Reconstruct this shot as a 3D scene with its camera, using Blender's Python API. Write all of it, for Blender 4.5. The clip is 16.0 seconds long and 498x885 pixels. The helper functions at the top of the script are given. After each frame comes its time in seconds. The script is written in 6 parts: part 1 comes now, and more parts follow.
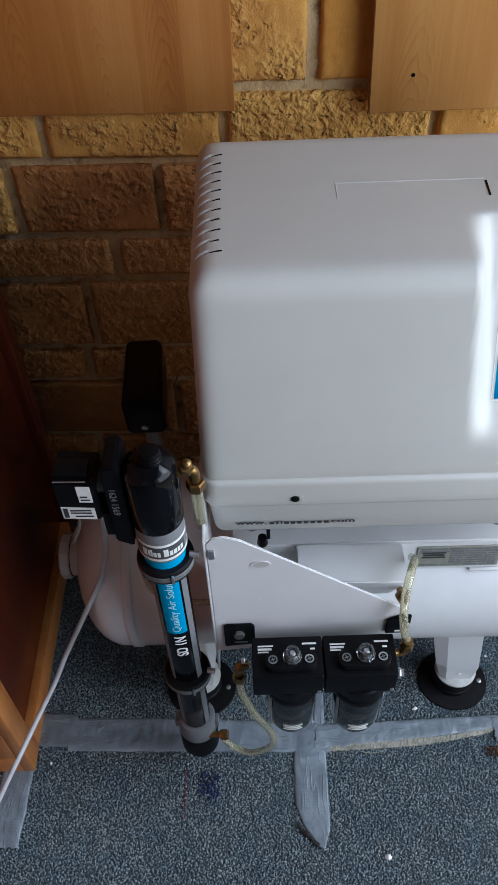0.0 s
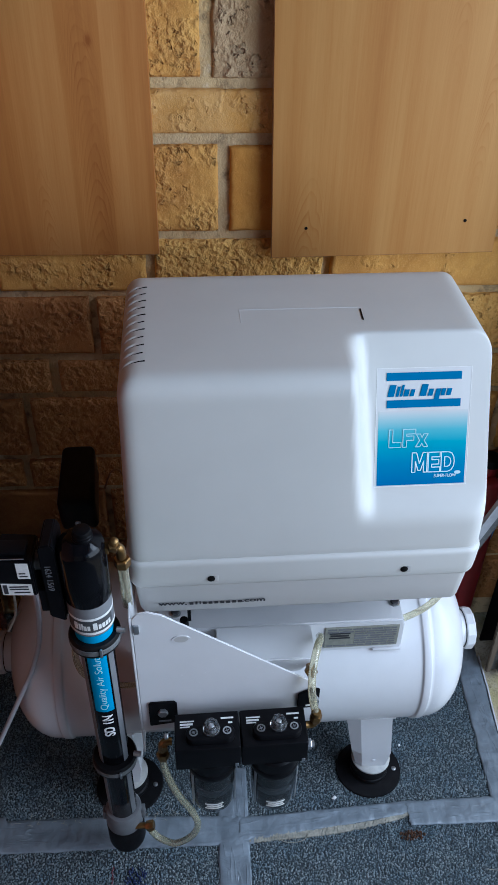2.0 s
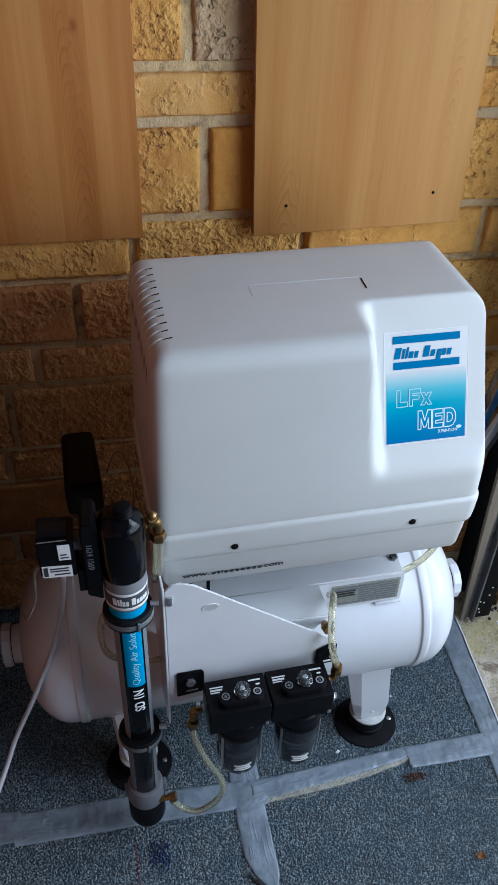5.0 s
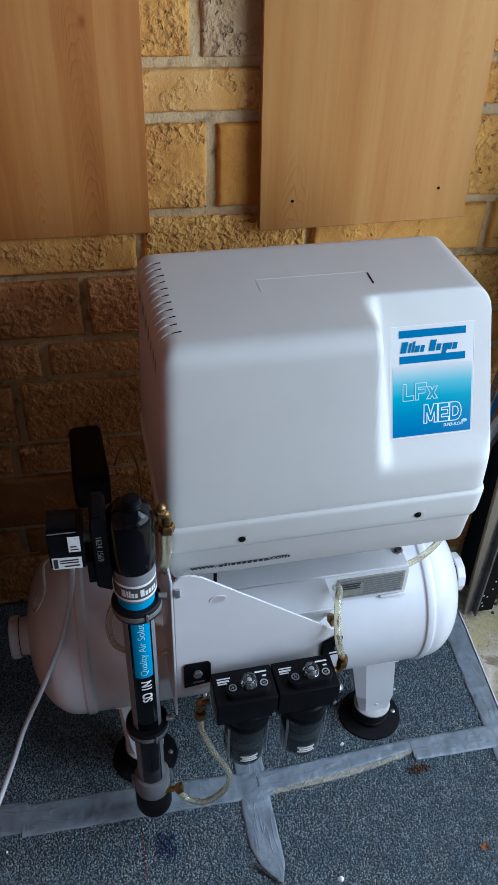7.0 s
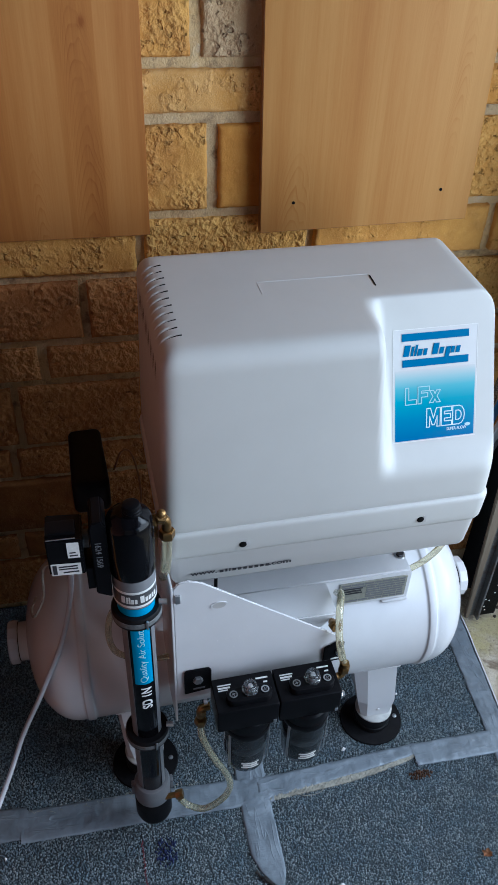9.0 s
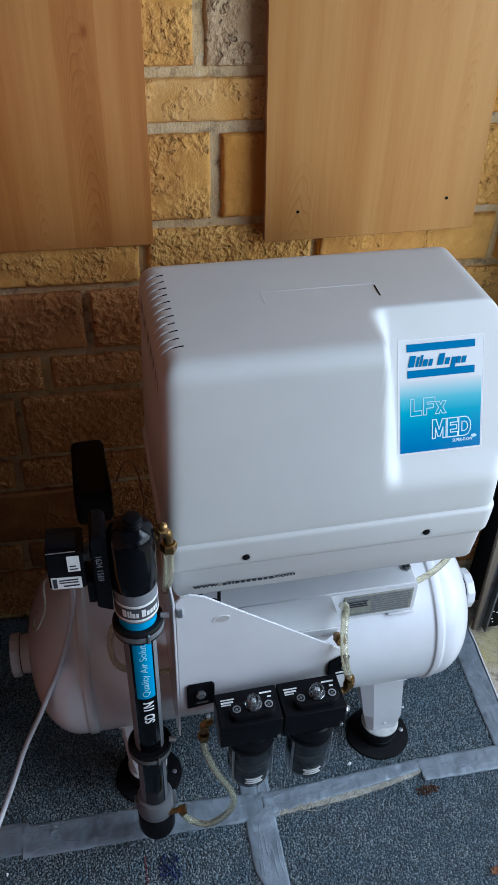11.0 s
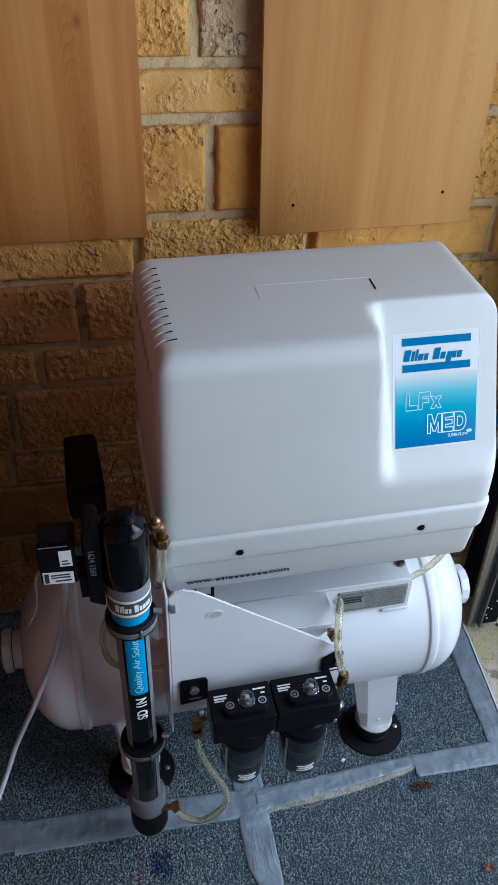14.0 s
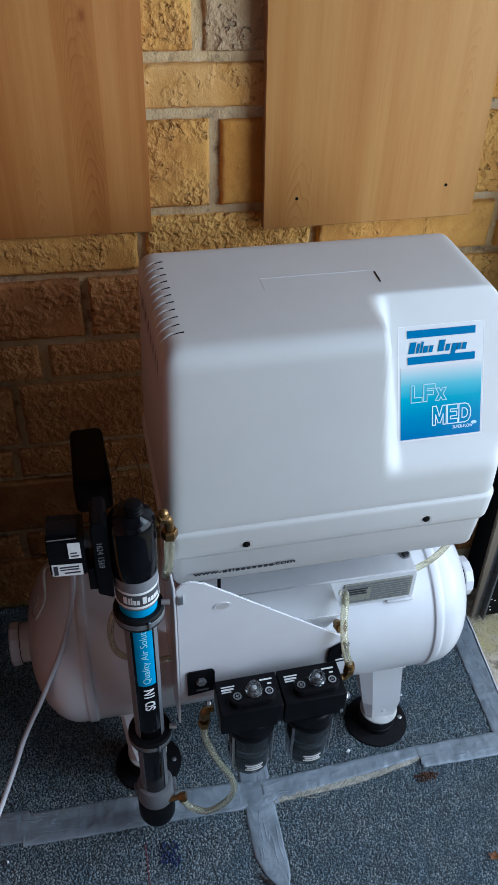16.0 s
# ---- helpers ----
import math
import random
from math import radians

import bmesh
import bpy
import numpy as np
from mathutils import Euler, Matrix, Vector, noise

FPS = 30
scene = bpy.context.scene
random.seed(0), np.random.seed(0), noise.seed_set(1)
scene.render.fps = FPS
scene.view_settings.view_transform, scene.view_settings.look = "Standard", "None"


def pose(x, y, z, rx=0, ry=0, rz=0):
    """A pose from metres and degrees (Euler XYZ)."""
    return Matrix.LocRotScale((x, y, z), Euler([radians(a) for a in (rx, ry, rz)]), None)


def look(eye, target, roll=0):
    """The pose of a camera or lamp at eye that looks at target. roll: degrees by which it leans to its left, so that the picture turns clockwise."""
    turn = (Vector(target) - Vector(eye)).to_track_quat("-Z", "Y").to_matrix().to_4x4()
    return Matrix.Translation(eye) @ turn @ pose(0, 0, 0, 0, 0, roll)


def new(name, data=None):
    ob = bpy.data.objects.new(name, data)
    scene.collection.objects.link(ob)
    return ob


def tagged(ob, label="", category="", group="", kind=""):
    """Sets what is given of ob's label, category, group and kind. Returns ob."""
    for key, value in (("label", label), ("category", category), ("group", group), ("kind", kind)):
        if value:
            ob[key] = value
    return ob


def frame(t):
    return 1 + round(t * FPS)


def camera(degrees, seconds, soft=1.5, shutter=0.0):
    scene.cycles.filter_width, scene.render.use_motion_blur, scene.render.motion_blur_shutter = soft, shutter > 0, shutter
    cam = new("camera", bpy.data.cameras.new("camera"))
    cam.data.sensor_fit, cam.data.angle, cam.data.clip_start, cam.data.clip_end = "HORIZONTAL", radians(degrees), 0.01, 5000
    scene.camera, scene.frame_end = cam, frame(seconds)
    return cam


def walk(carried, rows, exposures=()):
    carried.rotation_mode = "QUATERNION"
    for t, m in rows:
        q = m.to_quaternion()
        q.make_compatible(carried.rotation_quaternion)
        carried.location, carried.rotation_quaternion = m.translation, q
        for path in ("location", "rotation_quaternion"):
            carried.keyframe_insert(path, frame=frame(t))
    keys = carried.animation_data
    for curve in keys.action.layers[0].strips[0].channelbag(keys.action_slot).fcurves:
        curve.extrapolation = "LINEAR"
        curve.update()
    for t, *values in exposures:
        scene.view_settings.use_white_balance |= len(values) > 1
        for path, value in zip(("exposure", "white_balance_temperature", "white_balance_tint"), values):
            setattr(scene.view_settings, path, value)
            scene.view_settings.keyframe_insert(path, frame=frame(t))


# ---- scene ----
cam = camera(34.5, 16.0, soft=0.6)
PATH = [
    (0, (0.023, 0.028, 1.393), (-0.044, 1.364, -0.094), -2.7),
    (0.5, (0.038, -0.043, 1.419), (-0.025, 1.382, 0.017), -0.6),
    (1, (0.052, -0.065, 1.429), (0.065, 1.44, 0.112), 1.2),
    (1.5, (0.055, -0.09, 1.437), (0.123, 1.46, 0.175), 1.6),
    (2, (0.047, -0.117, 1.453), (0.144, 1.447, 0.21), 1.1),
    (2.5, (-0.025, -0.122, 1.459), (0.145, 1.455, 0.241), 2.3),
    (3, (-0.143, -0.134, 1.46), (0.331, 1.357, 0.214), 3.6),
    (3.5, (-0.139, -0.166, 1.461), (0.334, 1.32, 0.209), 3.0),
    (4, (-0.112, -0.166, 1.457), (0.254, 1.346, 0.2), 2.2),
    (4.5, (-0.103, -0.152, 1.455), (0.249, 1.363, 0.198), 2.5),
    (5, (-0.106, -0.147, 1.456), (0.224, 1.371, 0.197), 2.3),
    (7.5, (-0.117, -0.156, 1.458), (0.21, 1.357, 0.192), 2.3),
    (8, (-0.116, -0.149, 1.458), (0.214, 1.367, 0.196), 2.3),
    (8.5, (-0.116, -0.144, 1.457), (0.214, 1.371, 0.193), 2.3),
    (9, (-0.116, -0.143, 1.455), (0.212, 1.371, 0.19), 2.3),
    (9.5, (-0.114, -0.143, 1.456), (0.212, 1.37, 0.189), 2.2),
    (10, (-0.111, -0.14, 1.455), (0.209, 1.384, 0.2), 1.9),
    (12.5, (-0.105, -0.12, 1.444), (0.197, 1.413, 0.194), 2.0),
    (13, (-0.105, -0.118, 1.442), (0.2, 1.411, 0.189), 2.1),
    (13.5, (-0.104, -0.119, 1.442), (0.212, 1.406, 0.188), 2.3),
    (14, (-0.105, -0.127, 1.444), (0.217, 1.395, 0.187), 2.3),
    (14.5, (-0.109, -0.132, 1.447), (0.216, 1.388, 0.187), 2.2),
    (15, (-0.115, -0.133, 1.446), (0.199, 1.387, 0.185), 1.9),
    (15.5, (-0.117, -0.133, 1.445), (0.195, 1.386, 0.182), 1.8),
    (16, (-0.114, -0.133, 1.445), (0.206, 1.382, 0.179), 2.0),
]
walk(cam, [(t, look(eye, target, roll)) for t, eye, target, roll in PATH], [(0, 0.03, 5520, 7), (0.8, -0.01, 5340, 7), (1.5, -0.04, 5110, 6.5), (2.5, -0.08, 5050, 6.5), (3.5, 0.06, 5140, 6), (16, 0.05, 5110, 5)])

# ---- light: an overcast day that enters by the open garage door ----
world = bpy.data.worlds.new("overcast_sky")
scene.world = world
world.use_nodes = True
wn = world.node_tree.nodes
sky = wn.new("ShaderNodeTexSky")
sky.sky_type, sky.sun_disc = "NISHITA", False
sky.sun_elevation, sky.sun_rotation = radians(42), radians(85)
sky.air_density, sky.dust_density = 1.2, 1.5
world.node_tree.links.new(sky.outputs[0], wn["Background"].inputs[0])
wn["Background"].inputs[1].default_value = 0.15
sun = new("sun", bpy.data.lights.new("sun", "SUN"))
sun.data.energy, sun.data.angle, sun.data.color = 1.2, radians(30), (0.86, 0.94, 1.0)
sun.matrix_world = look((4.2, 0.35, 3.8), (0, 0, 0))
door_sky = new("door_daylight", bpy.data.lights.new("door_daylight", "AREA"))
door_sky.data.shape, door_sky.data.size, door_sky.data.size_y = "RECTANGLE", 1.6, 1.5
door_sky.data.energy, door_sky.data.color = 32.0, (1.0, 0.97, 0.93)
door_sky.matrix_world = look((1.15, -0.17, 1.20), (-1.2, -0.17, 1.08))


# ---- materials ----
def ramp(nt, fac, stops):
    r = nt.nodes.new("ShaderNodeValToRGB")
    e = r.color_ramp.elements
    while len(e) < len(stops):
        e.new(0.5)
    for k, (p, c) in enumerate(stops):
        e[k].position, e[k].color = p, (*c, 1)
    nt.links.new(fac, r.inputs[0])
    return r.outputs[0]


def base(name, rough=0.5, metal=0.0):
    m = bpy.data.materials.new(name)
    m.use_nodes = True
    b = m.node_tree.nodes["Principled BSDF"]
    b.inputs["Roughness"].default_value, b.inputs["Metallic"].default_value = rough, metal
    return m, m.node_tree, b


def coords(nt, kind="Object", scale=(1, 1, 1)):
    t, mp = nt.nodes.new("ShaderNodeTexCoord"), nt.nodes.new("ShaderNodeMapping")
    mp.inputs["Scale"].default_value = scale
    nt.links.new(t.outputs[kind], mp.inputs[0])
    return mp.outputs[0]


def noise_tex(nt, vec, scale, detail=5.0, rough=0.6, dist=0.0):
    n = nt.nodes.new("ShaderNodeTexNoise")
    n.inputs["Scale"].default_value, n.inputs["Detail"].default_value = scale, detail
    n.inputs["Roughness"].default_value, n.inputs["Distortion"].default_value = rough, dist
    nt.links.new(vec, n.inputs["Vector"])
    return n.outputs[0]


def math_node(nt, op, a, b):
    n = nt.nodes.new("ShaderNodeMath")
    n.operation = op
    for k, v in enumerate((a, b)):
        if isinstance(v, (int, float)):
            n.inputs[k].default_value = v
        else:
            nt.links.new(v, n.inputs[k])
    return n.outputs[0]


def mix(nt, fac, a, b, kind="MIX"):
    n = nt.nodes.new("ShaderNodeMix")
    n.data_type, n.blend_type = "RGBA", kind
    for k, v in ((0, fac), (6, a), (7, b)):
        if isinstance(v, (int, float)):
            n.inputs[k].default_value = v
        elif isinstance(v, tuple):
            n.inputs[k].default_value = (*v, 1)
        else:
            nt.links.new(v, n.inputs[k])
    return n.outputs[2]


def bump(nt, b, height, strength=0.3, dist=0.002):
    n = nt.nodes.new("ShaderNodeBump")
    n.inputs["Strength"].default_value, n.inputs["Distance"].default_value = strength, dist
    nt.links.new(height, n.inputs["Height"])
    nt.links.new(n.outputs[0], b.inputs["Normal"])


def simple(name, col, rough=0.45, metal=0.0, var=0.12, scale=40.0, bumpy=0.05, dist=0.0006, spec=0.5):
    """A plain surface with faint mottling, uneven gloss and fine relief."""
    m, nt, b = base(name, rough, metal)
    v = coords(nt)
    n1, n2 = noise_tex(nt, v, scale), noise_tex(nt, v, scale * 9)
    lo, hi = tuple(c * (1 - var) for c in col), tuple(min(1, c * (1 + var)) for c in col)
    nt.links.new(ramp(nt, n1, [(0.3, lo), (0.7, hi)]), b.inputs["Base Color"])
    nt.links.new(math_node(nt, "ADD", math_node(nt, "MULTIPLY", n2, 0.16), max(0.02, rough - 0.08)), b.inputs["Roughness"])
    bump(nt, b, n2, bumpy, dist)
    b.inputs["Specular IOR Level"].default_value = spec
    return m


def brick_mat(name, dark, mid, light, pale, gnarl=0.06):
    """Fired brick: mottled body, gritty skin with clusters of small blisters and pits."""
    m, nt, b = base(name, 0.93)
    v = coords(nt)
    info = nt.nodes.new("ShaderNodeObjectInfo")
    shift = nt.nodes.new("ShaderNodeVectorMath")
    shift.operation = "ADD"
    nt.links.new(v, shift.inputs[0])
    nt.links.new(math_node(nt, "MULTIPLY", info.outputs["Random"], 9.0), shift.inputs[1])
    v = shift.outputs[0]
    big, cloud, fine = noise_tex(nt, v, 9, 4, 0.6, 0.4), noise_tex(nt, v, 34, 4, 0.6), noise_tex(nt, v, 420, 4, 0.7)
    blister, crater = noise_tex(nt, v, 88, 3, 0.5), noise_tex(nt, v, 112, 2, 0.5)
    where = ramp(nt, math_node(nt, "ADD", math_node(nt, "MULTIPLY", noise_tex(nt, v, 15, 3, 0.6), 0.75), math_node(nt, "MULTIPLY", info.outputs["Random"], 0.25)), [(0.44 - gnarl, (0.05, 0.05, 0.05)), (0.58 - gnarl, (1, 1, 1))])
    lumps = math_node(nt, "MULTIPLY", ramp(nt, blister, [(0.34, (0, 0, 0)), (0.76, (1, 1, 1))]), where)
    pits = math_node(nt, "MULTIPLY", ramp(nt, crater, [(0.29, (1, 1, 1)), (0.38, (0, 0, 0))]), where)
    tone = math_node(nt, "ADD", math_node(nt, "MULTIPLY", big, 0.60), math_node(nt, "ADD", math_node(nt, "MULTIPLY", cloud, 0.16), math_node(nt, "MULTIPLY", info.outputs["Random"], 0.24)))
    c = ramp(nt, tone, [(0.32, dark), (0.49, mid), (0.66, light)])
    c = mix(nt, ramp(nt, fine, [(0.52, (0, 0, 0)), (0.80, (0.45, 0.45, 0.45))]), c, pale)
    c = mix(nt, math_node(nt, "MULTIPLY", lumps, 0.22), c, pale)
    c = mix(nt, math_node(nt, "MULTIPLY", pits, 0.38), c, tuple(q * 0.30 for q in dark))
    nt.links.new(c, b.inputs["Base Color"])
    b.inputs["Specular IOR Level"].default_value = 0.25
    h = math_node(nt, "ADD", math_node(nt, "MULTIPLY", lumps, 1.0), math_node(nt, "ADD", math_node(nt, "MULTIPLY", fine, 0.14), math_node(nt, "ADD", math_node(nt, "MULTIPLY", cloud, 0.35), math_node(nt, "MULTIPLY", pits, -0.9))))
    bump(nt, b, h, 1.0, 0.0066)
    return m


def mortar_mat(name):
    m, nt, b = base(name, 0.95)
    v = coords(nt)
    big, mid_, fine = noise_tex(nt, v, 4.5, 3), noise_tex(nt, v, 30, 5, 0.65), noise_tex(nt, v, 260, 4)
    c = mix(nt, ramp(nt, big, [(0.40, (0, 0, 0)), (0.62, (1, 1, 1))]), (0.62, 0.44, 0.205), (0.56, 0.43, 0.25))
    c = mix(nt, ramp(nt, mid_, [(0.32, (0.85, 0.85, 0.85)), (0.48, (0, 0, 0))]), c, (0.17, 0.115, 0.065))
    c = mix(nt, ramp(nt, mid_, [(0.58, (0, 0, 0)), (0.72, (0.5, 0.5, 0.5))]), c, (0.66, 0.57, 0.42))
    nt.links.new(c, b.inputs["Base Color"])
    bump(nt, b, math_node(nt, "ADD", mid_, math_node(nt, "MULTIPLY", fine, 0.35)), 1.0, 0.006)
    return m


def wood_mat(name, dark, mid, light, rough=0.5, zscale=1.0, flames=(), knots=(), staves=(), spec=0.3):
    """Veneer along z: flames are arched figures (x, z, half width, half height, curvature), staves are joints (x, tone)."""
    m, nt, b = base(name, rough)
    b.inputs["Specular IOR Level"].default_value = spec
    broad = noise_tex(nt, coords(nt, "Object", (13, 13, 0.55 * zscale)), 1.0, 3, 0.5, 0.3)
    warp = noise_tex(nt, coords(nt, "Object", (16, 16, 5.0 * zscale)), 1.0, 3, 0.55)
    streak = noise_tex(nt, coords(nt, "Object", (70, 70, 1.6 * zscale)), 1.0, 4, 0.6)
    fine = noise_tex(nt, coords(nt, "Object", (420, 420, 16.0)), 1.0, 4, 0.65)
    fleck = ramp(nt, noise_tex(nt, coords(nt, "Object", (520, 520, 70.0)), 1.0, 2, 0.5), [(0.60, (0, 0, 0)), (0.72, (1, 1, 1))])
    f = math_node(nt, "ADD", math_node(nt, "MULTIPLY", broad, 0.60), math_node(nt, "ADD", math_node(nt, "MULTIPLY", streak, 0.26), math_node(nt, "MULTIPLY", fine, 0.16)))
    f = math_node(nt, "SUBTRACT", f, math_node(nt, "MULTIPLY", fleck, 0.018))
    t, sep = nt.nodes.new("ShaderNodeTexCoord"), nt.nodes.new("ShaderNodeSeparateXYZ")
    nt.links.new(t.outputs["Object"], sep.inputs[0])

    def bell(sx, cx, w):
        q = math_node(nt, "MULTIPLY", math_node(nt, "SUBTRACT", sx, cx), 1.0 / w)
        return math_node(nt, "MULTIPLY", q, q)

    def fade(*sq):
        g = nt.nodes.new("ShaderNodeMath")
        g.operation = "EXPONENT"
        nt.links.new(math_node(nt, "MULTIPLY", math_node(nt, "ADD", *sq), -1.0), g.inputs[0])
        return g.outputs[0]

    for cx, cz, hw, hh, c in flames:
        dx = math_node(nt, "ADD", math_node(nt, "SUBTRACT", sep.outputs[0], cx), math_node(nt, "MULTIPLY", math_node(nt, "SUBTRACT", warp, 0.5), 0.034))
        ph = math_node(nt, "ADD", math_node(nt, "MULTIPLY", math_node(nt, "MULTIPLY", dx, dx), c), math_node(nt, "ADD", sep.outputs[2], math_node(nt, "MULTIPLY", warp, 0.12)))
        saw = nt.nodes.new("ShaderNodeMath")
        saw.operation = "FRACT"
        nt.links.new(math_node(nt, "MULTIPLY", ph, 42.0), saw.inputs[0])
        line = ramp(nt, saw.outputs[0], [(0.0, (0, 0, 0)), (0.62, (0.25, 0.25, 0.25)), (0.90, (1, 1, 1)), (1.0, (0, 0, 0))])
        some = ramp(nt, streak, [(0.30, (0.25, 0.25, 0.25)), (0.62, (1, 1, 1))])
        near = fade(bell(sep.outputs[0], cx, hw), bell(sep.outputs[2], cz, hh))
        f = math_node(nt, "SUBTRACT", f, math_node(nt, "MULTIPLY", math_node(nt, "MULTIPLY", line, some), math_node(nt, "MULTIPLY", near, 0.18)))
    for cx, cz, r in knots:
        f = math_node(nt, "SUBTRACT", f, math_node(nt, "MULTIPLY", fade(bell(sep.outputs[0], cx, r), bell(sep.outputs[2], cz, r * 1.8)), 0.22))
    for sx, tone in staves:
        side = ramp(nt, math_node(nt, "ADD", math_node(nt, "MULTIPLY", math_node(nt, "SUBTRACT", sep.outputs[0], sx), 60.0), 0.5), [(0.46, (0, 0, 0)), (0.54, (1, 1, 1))])
        f = math_node(nt, "ADD", f, math_node(nt, "MULTIPLY", side, tone))
    nt.links.new(ramp(nt, f, [(0.30, dark), (0.5, mid), (0.68, light)]), b.inputs["Base Color"])
    bump(nt, b, fine, 0.08, 0.0004)
    return m


def carpet_mat(name, island):
    m, nt, b = base(name, 0.95)
    v = coords(nt)
    n, n2 = noise_tex(nt, v, 26, 4), noise_tex(nt, v, 420, 3)
    b.inputs["Specular IOR Level"].default_value = 0.15
    if island:
        g = nt.nodes.new("ShaderNodeNewGeometry").outputs["Random Per Island"]
        f = math_node(nt, "ADD", math_node(nt, "MULTIPLY", g, 0.56), math_node(nt, "MULTIPLY", n, 0.54))
        c = ramp(nt, f, [(0.22, (0.078, 0.094, 0.105)), (0.45, (0.138, 0.166, 0.182)), (0.68, (0.208, 0.245, 0.258)), (0.90, (0.30, 0.336, 0.345))])
        tint = ramp(nt, noise_tex(nt, v, 17, 3, 0.6), [(0.42, (0, 0, 0)), (0.66, (0.32, 0.32, 0.32))])
        c = mix(nt, tint, c, (0.078, 0.148, 0.215), "MIX")
    else:
        c = ramp(nt, n2, [(0.3, (0.040, 0.050, 0.058)), (0.7, (0.085, 0.105, 0.118))])
    nt.links.new(c, b.inputs["Base Color"])
    bump(nt, b, n2, 0.5, 0.0012)
    return m


def ground_mat(name):
    m, nt, b = base(name, 0.9)
    v = coords(nt)
    big, mid_, fine = noise_tex(nt, v, 6.5, 5, 0.65), noise_tex(nt, v, 19, 6, 0.7), noise_tex(nt, v, 170, 5, 0.7)
    dirt = noise_tex(nt, v, 11, 6, 0.75, 0.8)
    c = ramp(nt, mid_, [(0.3, (0.26, 0.215, 0.155)), (0.5, (0.50, 0.43, 0.325)), (0.7, (0.64, 0.575, 0.47))])
    c = mix(nt, ramp(nt, big, [(0.44, (0, 0, 0)), (0.60, (0.72, 0.72, 0.72))]), c, (0.42, 0.355, 0.145))
    c = mix(nt, ramp(nt, dirt, [(0.36, (0.75, 0.75, 0.75)), (0.46, (0, 0, 0))]), c, (0.15, 0.105, 0.065))
    c = mix(nt, ramp(nt, fine, [(0.3, (0.7, 0.7, 0.7)), (0.45, (0, 0, 0))]), c, (0.10, 0.08, 0.055))
    nt.links.new(c, b.inputs["Base Color"])
    bump(nt, b, math_node(nt, "ADD", math_node(nt, "MULTIPLY", fine, 0.5), mid_), 0.9, 0.009)
    return m


def tape_mat(name, stretch):
    m, nt, b = base(name, 0.45, 0.1)
    v = coords(nt)
    n, f = noise_tex(nt, v, 26, 4, 0.55, 0.6), noise_tex(nt, v, 300, 3)

    along = noise_tex(nt, coords(nt, "Object", stretch), 1.0, 2, 0.5, 0.25)
    wide = noise_tex(nt, coords(nt, "Object", (stretch[1], stretch[0], 30)), 1.0, 3, 0.5, 0.2)
    ridge = ramp(nt, math_node(nt, "ABSOLUTE", math_node(nt, "SUBTRACT", along, 0.5), 0.0), [(0.0, (1, 1, 1)), (0.02, (0.35, 0.35, 0.35)), (0.07, (0, 0, 0))])
    some = ramp(nt, noise_tex(nt, v, 24, 2), [(0.42, (0, 0, 0)), (0.60, (1, 1, 1))])
    nt.links.new(ramp(nt, n, [(0.25, (0.125, 0.148, 0.172)), (0.5, (0.172, 0.202, 0.232)), (0.75, (0.23, 0.268, 0.305))]), b.inputs["Base Color"])
    nt.links.new(math_node(nt, "ADD", math_node(nt, "MULTIPLY", n, 0.20), 0.34), b.inputs["Roughness"])
    wr = math_node(nt, "ADD", math_node(nt, "MULTIPLY", math_node(nt, "MULTIPLY", ridge, some), 0.30), math_node(nt, "MULTIPLY", wide, 0.55))
    bump(nt, b, math_node(nt, "ADD", math_node(nt, "MULTIPLY", n, 0.9), math_node(nt, "ADD", math_node(nt, "MULTIPLY", f, 0.05), wr)), 0.9, 0.0030)
    return m


def print_mat(name, stops, axis=1, rough=0.28):
    """A printed film whose colour runs along one axis of the object."""
    m, nt, b = base(name, rough)
    t, s = nt.nodes.new("ShaderNodeTexCoord"), nt.nodes.new("ShaderNodeSeparateXYZ")
    nt.links.new(t.outputs["Generated"], s.inputs[0])
    nt.links.new(ramp(nt, s.outputs[axis], stops), b.inputs["Base Color"])
    b.inputs["Specular IOR Level"].default_value = 0.15
    return m


def clear_mat(name, col, rough=0.08, trans=0.85, ior=1.45):
    m, nt, b = base(name, rough)
    v = coords(nt)
    n = noise_tex(nt, v, 60, 4)
    nt.links.new(ramp(nt, n, [(0.3, tuple(c * 0.88 for c in col)), (0.7, col)]), b.inputs["Base Color"])
    b.inputs["Transmission Weight"].default_value, b.inputs["IOR"].default_value = trans, ior
    bump(nt, b, n, 0.05, 0.001)
    return m


def steel_mat(name, lo, hi, rust, amount, rough=0.45, metal=0.7):
    m, nt, b = base(name, rough, metal)
    v = coords(nt)
    n, f = noise_tex(nt, v, 22, 6, 0.7, 0.5), noise_tex(nt, v, 150, 5, 0.7)
    c = ramp(nt, f, [(0.3, lo), (0.7, hi)])
    k = ramp(nt, n, [(amount, (0, 0, 0)), (amount + 0.1, (1, 1, 1))])
    nt.links.new(mix(nt, k, c, rust), b.inputs["Base Color"])
    nt.links.new(math_node(nt, "MULTIPLY", math_node(nt, "SUBTRACT", 1.0, k), metal), b.inputs["Metallic"])
    nt.links.new(math_node(nt, "ADD", math_node(nt, "MULTIPLY", f, 0.3), rough - 0.1), b.inputs["Roughness"])
    bump(nt, b, math_node(nt, "ADD", n, f), 0.4, 0.0015)
    return m


